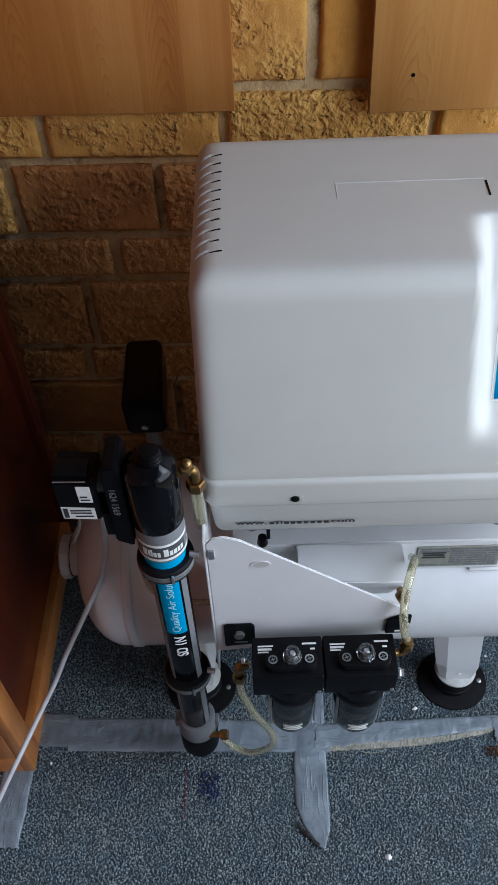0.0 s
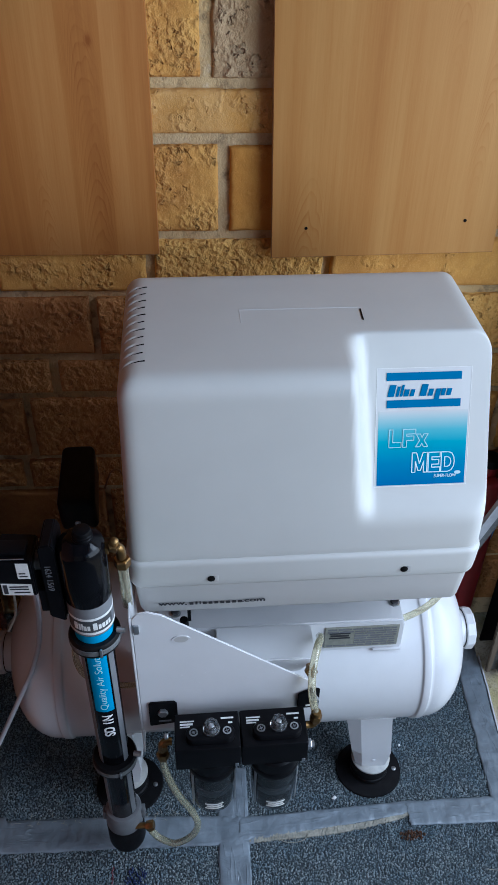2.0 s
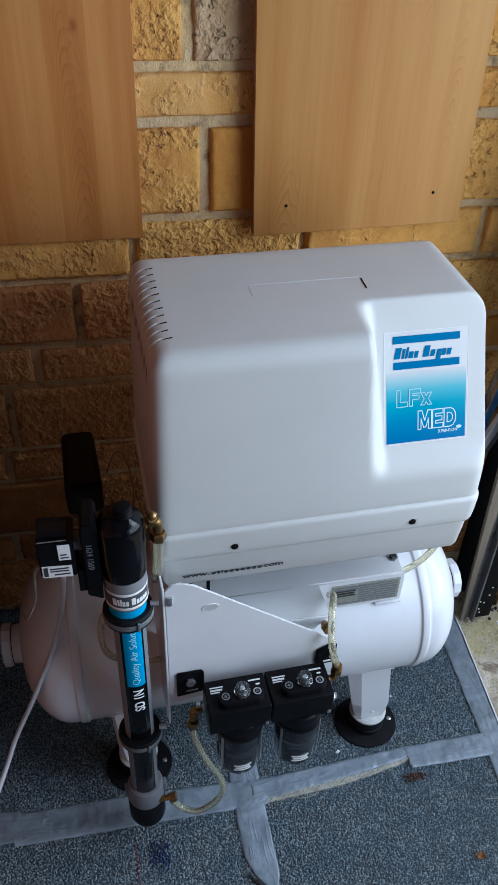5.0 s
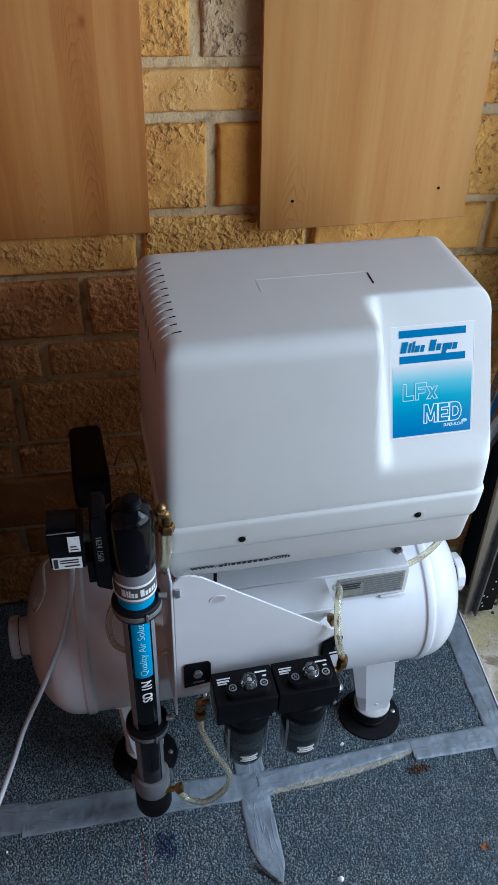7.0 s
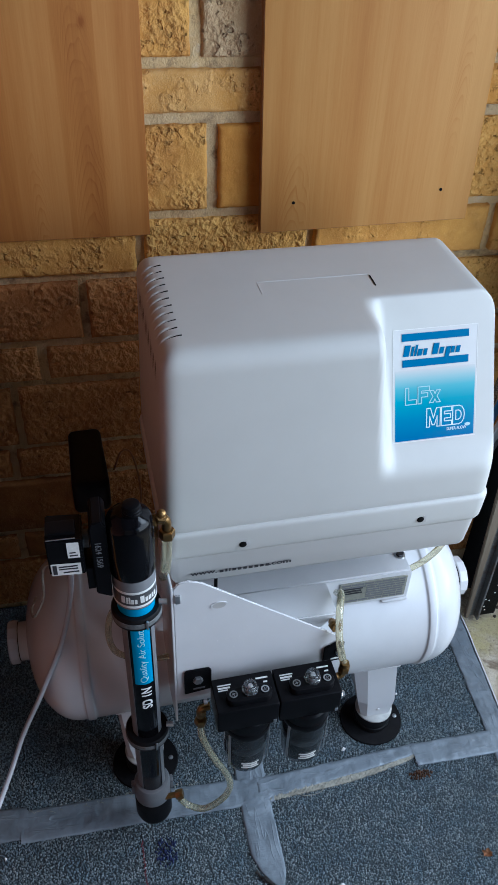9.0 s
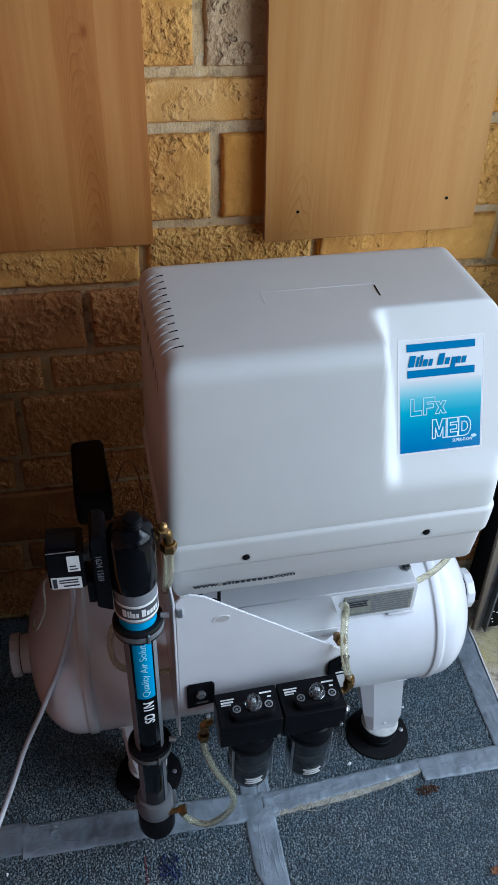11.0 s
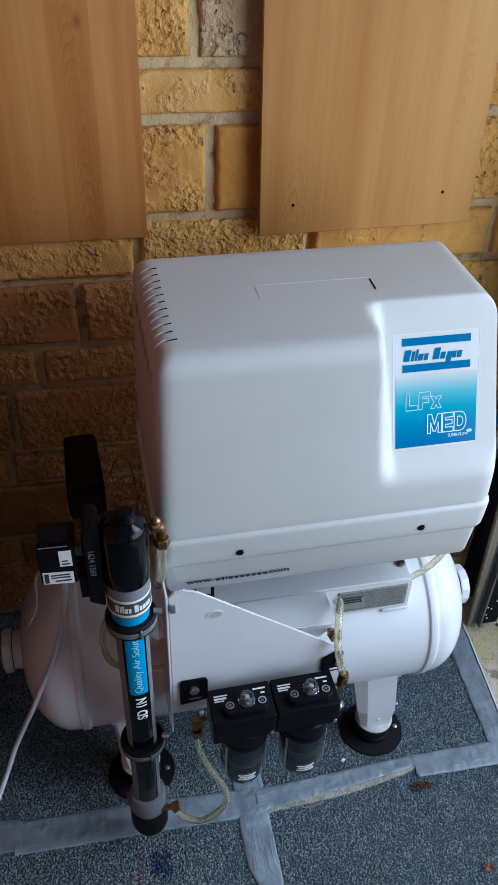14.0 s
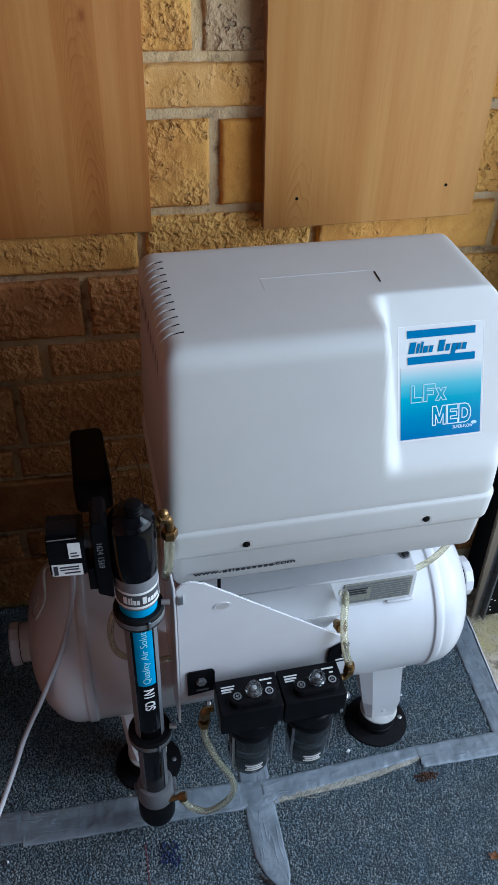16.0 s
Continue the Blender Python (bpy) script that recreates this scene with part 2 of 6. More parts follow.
M_BRICK = brick_mat("ochre_rock_faced_brick", (0.50, 0.220, 0.044), (0.70, 0.350, 0.076), (0.80, 0.455, 0.118), (0.82, 0.55, 0.21), 0.05)
M_BRICK_SMOOTH = brick_mat("ochre_smooth_brick", (0.40, 0.165, 0.030), (0.55, 0.255, 0.047), (0.64, 0.33, 0.072), (0.72, 0.44, 0.14), -0.14)
M_BRICK_ROUGH = brick_mat("ochre_blistered_brick", (0.52, 0.245, 0.054), (0.70, 0.375, 0.088), (0.80, 0.48, 0.135), (0.82, 0.57, 0.24), 0.18)
M_BRICK_CALM = brick_mat("ochre_worn_brick", (0.50, 0.235, 0.050), (0.69, 0.365, 0.082), (0.79, 0.47, 0.125), (0.82, 0.57, 0.23), 0.02)
M_BRICK_BLEACHED = brick_mat("bleached_ochre_brick", (0.45, 0.205, 0.042), (0.59, 0.305, 0.070), (0.67, 0.40, 0.140), (0.76, 0.55, 0.32), -0.11)
# Brown brick, kept dark partly for shade low down and beside the door.
M_BRICK_BROWN_SHADE = brick_mat("brown_shaded_rock_faced_brick", (0.235, 0.098, 0.030), (0.40, 0.172, 0.050), (0.55, 0.265, 0.082), (0.58, 0.31, 0.125), 0.06)
M_BRICK_OUT = brick_mat("weathered_buff_brick", (0.48, 0.245, 0.075), (0.62, 0.40, 0.155), (0.74, 0.57, 0.33), (0.80, 0.68, 0.46), 0.0)
M_BRICK_GREY = brick_mat("grey_weathered_brick", (0.26, 0.15, 0.065), (0.45, 0.30, 0.15), (0.57, 0.41, 0.235), (0.62, 0.50, 0.34))
M_MORTAR = mortar_mat("warm_beige_mortar")
# For unseen walls, toned dark to keep bounced light low.
M_LOW_BOUNCE = simple("dark_low_bounce_wall", (0.070, 0.030, 0.018), 0.9, 0, 0.15, 6, 0.4, 0.004)
# Red chosen to bounce warm light onto the hood's and tank's left.
M_RED_BOUNCE = simple("red_bounce_wall", (0.42, 0.165, 0.12), 0.9, 0, 0.10, 5, 0.4, 0.004)
# Pale tone of an unseen wall, set to throw fill onto front faces.
M_PALE_BOUNCE = simple("pale_bounce_wall", (0.72, 0.67, 0.60), 0.9, 0, 0.12, 5, 0.4, 0.004)
# Unseen ceiling; its tone sets how much light comes back down.
M_CEIL = simple("dark_unseen_ceiling", (0.105, 0.10, 0.10), 0.9, 0, 0.15, 5, 0.3, 0.004)
M_BEECH = wood_mat("beech_veneer", (0.345, 0.130, 0.028), (0.445, 0.212, 0.056), (0.525, 0.285, 0.088), 0.55,
                   flames=((0.204, 0.945, 0.030, 0.065, 130), (0.455, 1.12, 0.020, 0.10, 300), (0.40, 1.33, 0.03, 0.12, 200)),
                   staves=((0.232, 0.03), (0.325, -0.045), (0.362, 0.035), (0.470, 0.02)), spec=0.2)
# Left board: redder veneer, darkened too for light falling off leftwards.
M_BEECH_DIM = wood_mat("reddish_beech_dimmed", (0.255, 0.082, 0.015), (0.395, 0.160, 0.036), (0.485, 0.230, 0.064), 0.55,
                   flames=((-0.114, 0.99, 0.026, 0.12, 150), (-0.122, 1.17, 0.022, 0.06, 240), (-0.196, 0.93, 0.012, 0.10, 420), (-0.30, 1.10, 0.03, 0.2, 160)),
                   knots=((-0.108, 1.202, 0.0045),), staves=((-0.222, 0.05), (-0.150, -0.07), (-0.092, 0.10)), spec=0.2)
M_EDGE = wood_mat("beech_edge_band", (0.16, 0.07, 0.025), (0.24, 0.115, 0.04), (0.32, 0.16, 0.06))
M_MAHOG = wood_mat("red_mahogany_stain", (0.035, 0.007, 0.004), (0.085, 0.016, 0.007), (0.14, 0.028, 0.011), 0.25)
M_PINE = wood_mat("orange_varnished_pine", (0.26, 0.085, 0.020), (0.39, 0.148, 0.038), (0.50, 0.215, 0.062), 0.3)
M_CARPET = carpet_mat("blue_grey_carpet_base", False)
M_PILE = carpet_mat("blue_grey_carpet_pile", True)
M_GROUND = ground_mat("mossy_concrete")
M_SLAB = simple("grey_paving_stone", (0.355, 0.34, 0.30), 0.85, 0, 0.3, 12, 0.8, 0.004)
M_TAPE = tape_mat("silver_duct_tape", (10, 62, 30))
M_TAPE_LONG = tape_mat("silver_duct_tape_lengthwise", (62, 10, 30))
M_FRINGE = simple("cream_woven_backing", (0.32, 0.31, 0.26), 0.9, 0, 0.30, 120, 0.6, 0.002)
M_HOOD = simple("light_grey_moulded_plastic", (0.508, 0.505, 0.484), 0.44, 0, 0.03, 9, 0.12, 0.0004)
M_TRAY = simple("grey_moulded_plastic", (0.44, 0.43, 0.415), 0.42, 0, 0.03, 9, 0.12, 0.0004)
M_TANK = simple("white_enamelled_steel", (0.62, 0.62, 0.63), 0.24, 0, 0.03, 14, 0.10, 0.0008)
M_BLACK = simple("black_plastic", (0.004, 0.004, 0.005), 0.36, 0, 0.3, 60, 0.15, spec=0.10)
M_GLOSS = simple("glossy_black_paint", (0.003, 0.003, 0.004), 0.06, 0, 0.3, 50, 0.015, spec=0.17)
M_RUBBER = simple("black_rubber", (0.006, 0.006, 0.007), 0.5, 0, 0.35, 70, 0.3, spec=0.14)
M_SLOT = simple("dark_slot", (0.004, 0.004, 0.004), 0.7, spec=0.08)
M_GREY = simple("mid_grey_plastic", (0.15, 0.155, 0.165), 0.45, 0, 0.1)
M_DKGREY = simple("dark_grey_print", (0.055, 0.057, 0.062), 0.45, 0, 0.1)
M_ALU = simple("brushed_aluminium", (0.42, 0.43, 0.45), 0.34, 0.85, 0.12)
M_BRASS = simple("tarnished_brass", (0.27, 0.165, 0.062), 0.34, 0.95, 0.25, 90)
M_STEEL = simple("zinc_plated_steel", (0.52, 0.53, 0.55), 0.3, 0.9, 0.15, 90)
M_PALEPRINT = simple("pale_print", (0.62, 0.76, 0.82), 0.4, 0, 0.03)
M_WHITE = simple("white_print", (0.80, 0.80, 0.80), 0.4, 0, 0.03)
M_PALE = simple("off_white_label", (0.66, 0.66, 0.64), 0.5, 0, 0.08, 200)
M_BLUE = simple("blue_print", (0.001, 0.125, 0.29), 0.5, 0, 0.04, spec=0.12)
M_CYAN = simple("cyan_label", (0.002, 0.26, 0.50), 0.4, 0, 0.04, spec=0.2)
M_INK = simple("dark_ink", (0.025, 0.025, 0.03), 0.45)
M_FILM = simple("white_film", (0.545, 0.545, 0.54), 0.38, 0, 0.03, 30)
M_GRADE = print_mat("blue_graded_print", [(0.0, (0.001, 0.125, 0.32)), (0.30, (0.001, 0.185, 0.36)), (0.55, (0.012, 0.285, 0.40)), (0.74, (0.10, 0.385, 0.46)), (0.88, (0.31, 0.475, 0.51)), (1.0, (0.545, 0.545, 0.54))])
M_HOSE = clear_mat("yellowed_clear_hose", (0.90, 0.87, 0.64), 0.10, 0.82)
M_BOWL = clear_mat("smoky_polycarbonate", (0.27, 0.31, 0.34), 0.03, 0.94, 1.10)
M_BOWL.node_tree.nodes["Principled BSDF"].inputs["Coat Weight"].default_value = 1.0
M_KNOB = clear_mat("clear_acrylic", (0.84, 0.87, 0.90), 0.05, 0.95)
M_WASHER = simple("dull_pale_washer", (0.40, 0.40, 0.38), 0.6, 0, 0.15, 80)
M_CABLE = simple("grey_cable_sheath", (0.44, 0.44, 0.46), 0.45, 0, 0.08)
M_TIMBER = wood_mat("worn_grey_timber", (0.080, 0.060, 0.041), (0.185, 0.150, 0.108), (0.29, 0.242, 0.180), 0.85, 3.0, spec=0.15)
M_RUSTY = steel_mat("weathered_bracket_steel", (0.20, 0.165, 0.125), (0.29, 0.245, 0.19), (0.10, 0.068, 0.045), 0.54, 0.8, 0.0)
M_ARM = simple("pale_grey_paint", (0.36, 0.375, 0.40), 0.4, 0, 0.12, 60)
M_GALV = steel_mat("galvanised_steel", (0.105, 0.112, 0.116), (0.20, 0.208, 0.21), (0.085, 0.065, 0.05), 0.55, 0.55, 0.4)
M_BLKPOST = steel_mat("black_painted_steel", (0.004, 0.004, 0.004), (0.007, 0.007, 0.007), (0.02, 0.018, 0.016), 0.68, 0.6, 0.0)
M_BLKPOST.node_tree.nodes["Principled BSDF"].inputs["Specular IOR Level"].default_value = 0.1
M_PLASTIC = clear_mat("clear_film_wrap", (0.90, 0.91, 0.92), 0.12, 0.92)
M_BLUEWRAP = simple("blue_packet_print", (0.10, 0.33, 0.78), 0.3, 0, 0.15, 60)
M_YELLOWISH = simple("pale_yellow_print", (0.58, 0.60, 0.30), 0.4, 0, 0.1, 60)
M_LEAF = simple("dry_brown_leaf", (0.30, 0.13, 0.05), 0.7, 0, 0.5, 160, 0.5, 0.001)
M_STAIN = simple("rust_stain", (0.085, 0.042, 0.022), 0.95, 0, 0.4, 120, 0.4)
# Earth in the slab joints; also the painted shadow line at the wall foot.
M_EARTH_SHADE = simple("dark_earth_and_shade", (0.055, 0.042, 0.030), 0.95, 0, 0.4, 60, 0.8, 0.004)
M_LTBLUE = simple("pale_blue_print", (0.42, 0.62, 0.68), 0.4, 0, 0.04)
M_DIRTTAPE = simple("dirty_tape_adhesive", (0.06, 0.056, 0.053), 0.8, 0, 0.6, 160, 0.6, 0.002)
M_RED = simple("red_plastic", (0.22, 0.007, 0.008), 0.5, 0, 0.12, 30)
M_INKBLUE = simple("blue_ink_stain", (0.022, 0.034, 0.105), 0.9)
M_REDYARN = simple("red_yarn", (0.15, 0.032, 0.045), 0.95)
M_PLATE = simple("etched_aluminium_plate", (0.27, 0.27, 0.225), 0.42, 0.2, 0.15, 120)


# ---- builders ----
def finish(bm, name, material, smooth=True, angle=35):
    bmesh.ops.recalc_face_normals(bm, faces=bm.faces)
    me = bpy.data.meshes.new(name)
    bm.to_mesh(me)
    bm.free()
    me.materials.append(material)
    if smooth:
        for p in me.polygons:
            p.use_smooth = True
        me.set_sharp_from_angle(angle=radians(angle))
    return me


def part(name, bm, material, parent=None, label="", smooth=True, angle=35):
    ob = new(name, finish(bm, name, material, smooth, angle))
    if parent is not None:
        ob.parent = parent
        if parent.type == "EMPTY":
            ob.matrix_parent_inverse = Matrix.Translation(parent.location).inverted()
    if label:
        tagged(ob, label)
    return ob


def box_bm(lo, hi, bev=0.002, seg=2, m=None):
    bm = bmesh.new()
    bmesh.ops.create_cube(bm, size=1)
    for v in bm.verts:
        v.co = Vector([lo[i] + (v.co[i] + 0.5) * (hi[i] - lo[i]) for i in range(3)])
    if bev:
        bmesh.ops.bevel(bm, geom=bm.edges[:], offset=bev, segments=seg, profile=0.6, affect="EDGES")
    if m:
        bm.transform(m)
    return bm


def join(*bms):
    out = bmesh.new()
    for b in bms:
        me = bpy.data.meshes.new("t")
        b.to_mesh(me)
        b.free()
        out.from_mesh(me)
        bpy.data.meshes.remove(me)
    return out


def lathe_bm(profile, m=None, n=36, cap=True):
    """A turned solid round z: profile rows of (radius, z)."""
    bm = bmesh.new()
    rings = []
    for r, z in profile:
        rings.append([bm.verts.new((max(r, 1e-5) * math.cos(2 * math.pi * k / n), max(r, 1e-5) * math.sin(2 * math.pi * k / n), z)) for k in range(n)])
    for a, b in zip(rings, rings[1:]):
        for k in range(n):
            bm.faces.new((a[k], a[(k + 1) % n], b[(k + 1) % n], b[k]))
    if cap:
        bm.faces.new(rings[0][::-1])
        bm.faces.new(rings[-1])
    if m:
        bm.transform(m)
    return bm


def spline(pts, steps=8):
    p = [Vector(q) for q in pts]
    p = [p[0] * 2 - p[1]] + p + [p[-1] * 2 - p[-2]]
    out = []
    for k in range(1, len(p) - 2):
        for s in range(steps):
            t = s / steps
            a, b, c, d = p[k - 1:k + 3]
            out.append(0.5 * (2 * b + (c - a) * t + (2 * a - 5 * b + 4 * c - d) * t * t + (3 * b - a - 3 * c + d) * t ** 3))
    out.append(p[-2])
    return out


def tube_bm(pts, r, n=10, steps=8, hollow=0.0):
    path = spline(pts, steps)
    bm = bmesh.new()
    up = Vector((0.13, 0.21, 0.97))
    rings = []
    for k, q in enumerate(path):
        d = (path[min(k + 1, len(path) - 1)] - path[max(k - 1, 0)]).normalized()
        u = (up - d * up.dot(d)).normalized()
        w = d.cross(u)
        up = u
        rr = r(k / (len(path) - 1)) if callable(r) else r
        rings.append([bm.verts.new(q + (u * math.cos(2 * math.pi * a / n) + w * math.sin(2 * math.pi * a / n)) * rr) for a in range(n)])
    for a, b in zip(rings, rings[1:]):
        for k in range(n):
            bm.faces.new((a[k], a[(k + 1) % n], b[(k + 1) % n], b[k]))
    bm.faces.new(rings[0][::-1])
    bm.faces.new(rings[-1])
    return bm


def hexnut_bm(r, h, m=None):
    return lathe_bm([(r * 0.9, 0), (r, h * 0.15), (r, h * 0.85), (r * 0.9, h)], m, 6)


def prism_bm(outline, y0, y1, bev=0.0, m=None):
    """A sheet cut to an outline in x and z, from y0 to y1."""
    bm = bmesh.new()
    a = [bm.verts.new((x, y0, z)) for x, z in outline]
    b = [bm.verts.new((x, y1, z)) for x, z in outline]
    bm.faces.new(a)
    bm.faces.new(b[::-1])
    for k in range(len(a)):
        j = (k + 1) % len(a)
        bm.faces.new((a[k], b[k], b[j], a[j]))
    if bev:
        bmesh.ops.bevel(bm, geom=bm.edges[:], offset=bev, segments=2, affect="EDGES")
    if m:
        bm.transform(m)
    return bm


def text_bm(body, size, m, align="LEFT", outline=0.0, thick=0.0003, squeeze=1.0, bold=0.0):
    """Lettering in the built-in font, lying in x and y of m and facing its z."""
    cu = bpy.data.curves.new("lettering", "FONT")
    cu.body, cu.size, cu.align_x = body, size, align
    if outline:
        cu.fill_mode, cu.bevel_depth, cu.bevel_resolution = "NONE", outline, 1
        cu.offset = bold
    else:
        cu.extrude, cu.offset = thick, bold
    ob = bpy.data.objects.new("lettering", cu)
    scene.collection.objects.link(ob)
    me = bpy.data.meshes.new_from_object(ob.evaluated_get(bpy.context.evaluated_depsgraph_get()))
    bpy.data.objects.remove(ob)
    bm = bmesh.new()
    bm.from_mesh(me)
    bpy.data.meshes.remove(me)
    bm.transform(m @ Matrix.Diagonal((squeeze, 1, 1, 1)))
    return bm


def thing(name, at, label, category, group="", kind=""):
    ob = new(name)
    ob.location = at
    ob.empty_display_size = 0.05
    tagged(ob, label, category, group, kind)
    bpy.context.view_layer.update()
    return ob


def smooth01(x, a, b):
    t = min(1.0, max(0.0, (x - a) / (b - a)))
    return t * t * (3 - 2 * t)


# ---- the garage ----
WALL_Y = 1.104      # the mortar's face; bricks stand proud of it


def slab(name, lo, hi, mat, label, category):
    ob = part(name, box_bm(lo, hi, 0), mat, None, label, smooth=False)
    return tagged(ob, category=category, kind="structure")


carpet = slab("floor", (-1.3, -2.2, -0.10), (0.585, 1.10, 0.0), M_CARPET, "blue-grey loop pile carpet with taped seams", "carpet")
slab("ground", (-60, -60, -0.6), (60, 60, -0.101), M_GROUND, "plain earth under and round the garage", "ground")
# Unseen wall, added close by as a red reflector.
slab("wall_back", (-1.4, -2.3, -0.1), (-1.3, 1.3, 2.9), M_RED_BOUNCE, "plain unseen end wall, red for bounced light", "wall")
slab("wall_far_side", (-1.3, -2.3, -0.1), (0.75, -2.2, 2.9), M_PALE_BOUNCE, "plain unseen side wall, pale for bounced light", "wall")
slab("ceiling", (-1.3, -2.2, 2.8), (0.85, 1.3, 2.9), M_CEIL, "plain unseen ceiling, toned for bounced light", "ceiling")
# Unseen lintel and pier, sized to limit the daylight that enters.
slab("wall_door_head", (0.705, -1.25, 2.06), (0.85, 0.94, 2.8), M_LOW_BOUNCE, "plain unseen lintel over the garage door, limiting daylight", "wall")
slab("wall_door_pier", (0.705, -2.2, -0.1), (0.85, -1.25, 2.8), M_LOW_BOUNCE, "plain unseen pier beside the garage door, limiting daylight", "wall")


def rough_sheet(x0, x1, z0, z1, y, step, amp, seed, depth):
    """An uneven upright sheet of mortar with thickness."""
    nx, nz = int((x1 - x0) / step), int((z1 - z0) / step)
    bm = bmesh.new()
    g = [[bm.verts.new((x0 + (x1 - x0) * i / nx, y + amp * noise.noise(Vector((i * step * 40 + seed, 3.1, k * step * 40))) + amp * 0.6 * noise.noise(Vector((i * step * 130, seed, k * step * 130))), z0 + (z1 - z0) * k / nz)) for k in range(nz + 1)] for i in range(nx + 1)]
    for i in range(nx):
        for k in range(nz):
            bm.faces.new((g[i][k], g[i + 1][k], g[i + 1][k + 1], g[i][k + 1]))
    b = [bm.verts.new((x, y + depth, z)) for x, z in ((x0, z0), (x1, z0), (x1, z1), (x0, z1))]
    bm.faces.new(b[::-1])
    e = [g[0][0], g[nx][0], g[nx][nz], g[0][nz]]
    bm.faces.new([g[i][0] for i in range(nx + 1)][::-1] + [b[0], b[1]])
    bm.faces.new([g[i][nz] for i in range(nx + 1)] + [b[2], b[3]])
    bm.faces.new([g[0][k] for k in range(nz + 1)] + [b[3], b[0]])
    bm.faces.new([g[nx][k] for k in range(nz + 1)][::-1] + [b[1], b[2]])
    return bm


def brick_bm(x0, x1, z0, z1, y_back, proud, rnd, step=0.004, calm=1.0):
    """One rock-faced brick: a pitted, uneven face with worn arrises."""
    w, h = x1 - x0, z1 - z0
    nx, nz = max(4, int(w / step)), max(4, int(h / step))
    s = Vector((rnd.uniform(0, 50), rnd.uniform(0, 50), rnd.uniform(0, 50)))
    lean, wob, pit = rnd.uniform(-0.003, 0.003), rnd.uniform(0.0006, 0.0018), rnd.uniform(0.1, 1.0)
    bm = bmesh.new()
    g = []
    for i in range(nx + 1):
        col = []
        for k in range(nz + 1):
            u, v = i / nx, k / nz
            x, z = x0 + u * w, z0 + v * h
            d = min(u * w, (1 - u) * w, v * h, (1 - v) * h)
            edge = 0.0042 * max(0.0, 1 - d / 0.005) ** 2
            q = Vector((x, 0, z))
            chips = noise.noise(q * 75 + s)
            gnarl = calm * pit * smooth01(noise.noise(q * 14 + s) + 0.35 * noise.noise(q * 40 + s), -0.05, 0.30)
            rock = 0.0028 * noise.noise(q * 18 + s) + 0.0030 * gnarl * noise.noise(q * 115 + s) + (0.0045 * gnarl * (chips - 0.25) if chips > 0.25 else 0)
            rim = 1.0 if 0 < u < 1 and 0 < v < 1 else 0.25
            col.append(bm.verts.new((x + wob * 1.6 * noise.noise(Vector((z * 60, 1, 0)) + s), y_back - proud + edge + lean * (u - 0.5) + rock * rim, z + wob * noise.noise(Vector((x * 45, 7, 0)) + s))))
        g.append(col)
    for i in range(nx):
        for k in range(nz):
            bm.faces.new((g[i][k], g[i + 1][k], g[i + 1][k + 1], g[i][k + 1]))
    ring = [g[i][0] for i in range(nx + 1)] + [g[nx][k] for k in range(1, nz + 1)] + [g[i][nz] for i in range(nx - 1, -1, -1)] + [g[0][k] for k in range(nz - 1, 0, -1)]
    back = [bm.verts.new((v.co.x, y_back + 0.02, v.co.z)) for v in ring]
    n = len(ring)
    for k in range(n):
        bm.faces.new((ring[k], back[k], back[(k + 1) % n], ring[(k + 1) % n]))
    bm.faces.new(back)
    return bm


# tall and low courses take turns: bottom, top, and the joints between bricks
COURSES = [
    (0.015, 0.150, (-0.42, -0.10, 0.19, 0.47)),
    (0.162, 0.228, (-0.33, -0.05, 0.24, 0.52)),
    (0.240, 0.374, (-0.45, -0.16, 0.13, 0.42)),
    (0.386, 0.453, (-0.31, -0.02, 0.27, 0.55)),
    (0.467, 0.598, (-0.52, -0.287, 0.02, 0.31, 0.60)),
    (0.612, 0.680, (-0.48, -0.227, 0.06, 0.35, 0.62)),
    (0.696, 0.804, (-0.365, -0.146, 0.12, 0.40, 0.716)),
    (0.819, 0.906, (-0.301, -0.045, 0.244, 0.571)),
    (0.919, 1.057, (-0.22, 0.076, 0.372, 0.680)),
    (1.072, 1.135, (-0.35, -0.05, 0.21, 0.42, 0.631)),
    (1.149, 1.285, (-0.24, 0.050, 0.30, 0.556)),
    (1.298, 1.365, (-0.30, -0.04, 0.22, 0.48)),
    (1.378, 1.515, (-0.42, -0.12, 0.18, 0.47)),
]


def brick_kind(x, top):
    """Brick material by left end and top; the brown partly stands for shade."""
    if abs(top - 1.285) < 0.004 and abs(x - 0.05) < 0.01:
        return M_BRICK_GREY
    if abs(top - 1.135) < 0.004 and abs(x + 0.05) < 0.01:
        return M_BRICK_BLEACHED
    if abs(top - 0.906) < 0.004:
        return M_BRICK_CALM
    if (abs(top - 1.057) < 0.004 and abs(x + 0.22) < 0.01) or (abs(top - 1.285) < 0.004 and x < 0):
        return M_BRICK_ROUGH
    if abs(top - 1.057) < 0.004 and abs(x - 0.076) < 0.01:
        return M_BRICK_SMOOTH
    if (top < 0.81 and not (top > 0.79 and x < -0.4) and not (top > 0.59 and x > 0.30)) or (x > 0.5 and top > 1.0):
        return M_BRICK_BROWN_SHADE
    return M_BRICK


rnd = random.Random(7)
wall = part("wall_side", rough_sheet(-0.80, 0.74, -0.05, 1.60, WALL_Y, 0.008, 0.0034, 5.0, 0.12), M_MORTAR, None, "ochre rock-faced brick wall with thick grey mortar joints")
tagged(wall, category="wall", kind="structure")
# Unseen stretches of the wall, dark so that little light bounces.
slab("wall_side_rest", (-1.3, 1.10, -0.05), (-0.80, 1.22, 2.8), M_LOW_BOUNCE, "plain unseen stretch of the side wall, dark against bounced light", "wall")
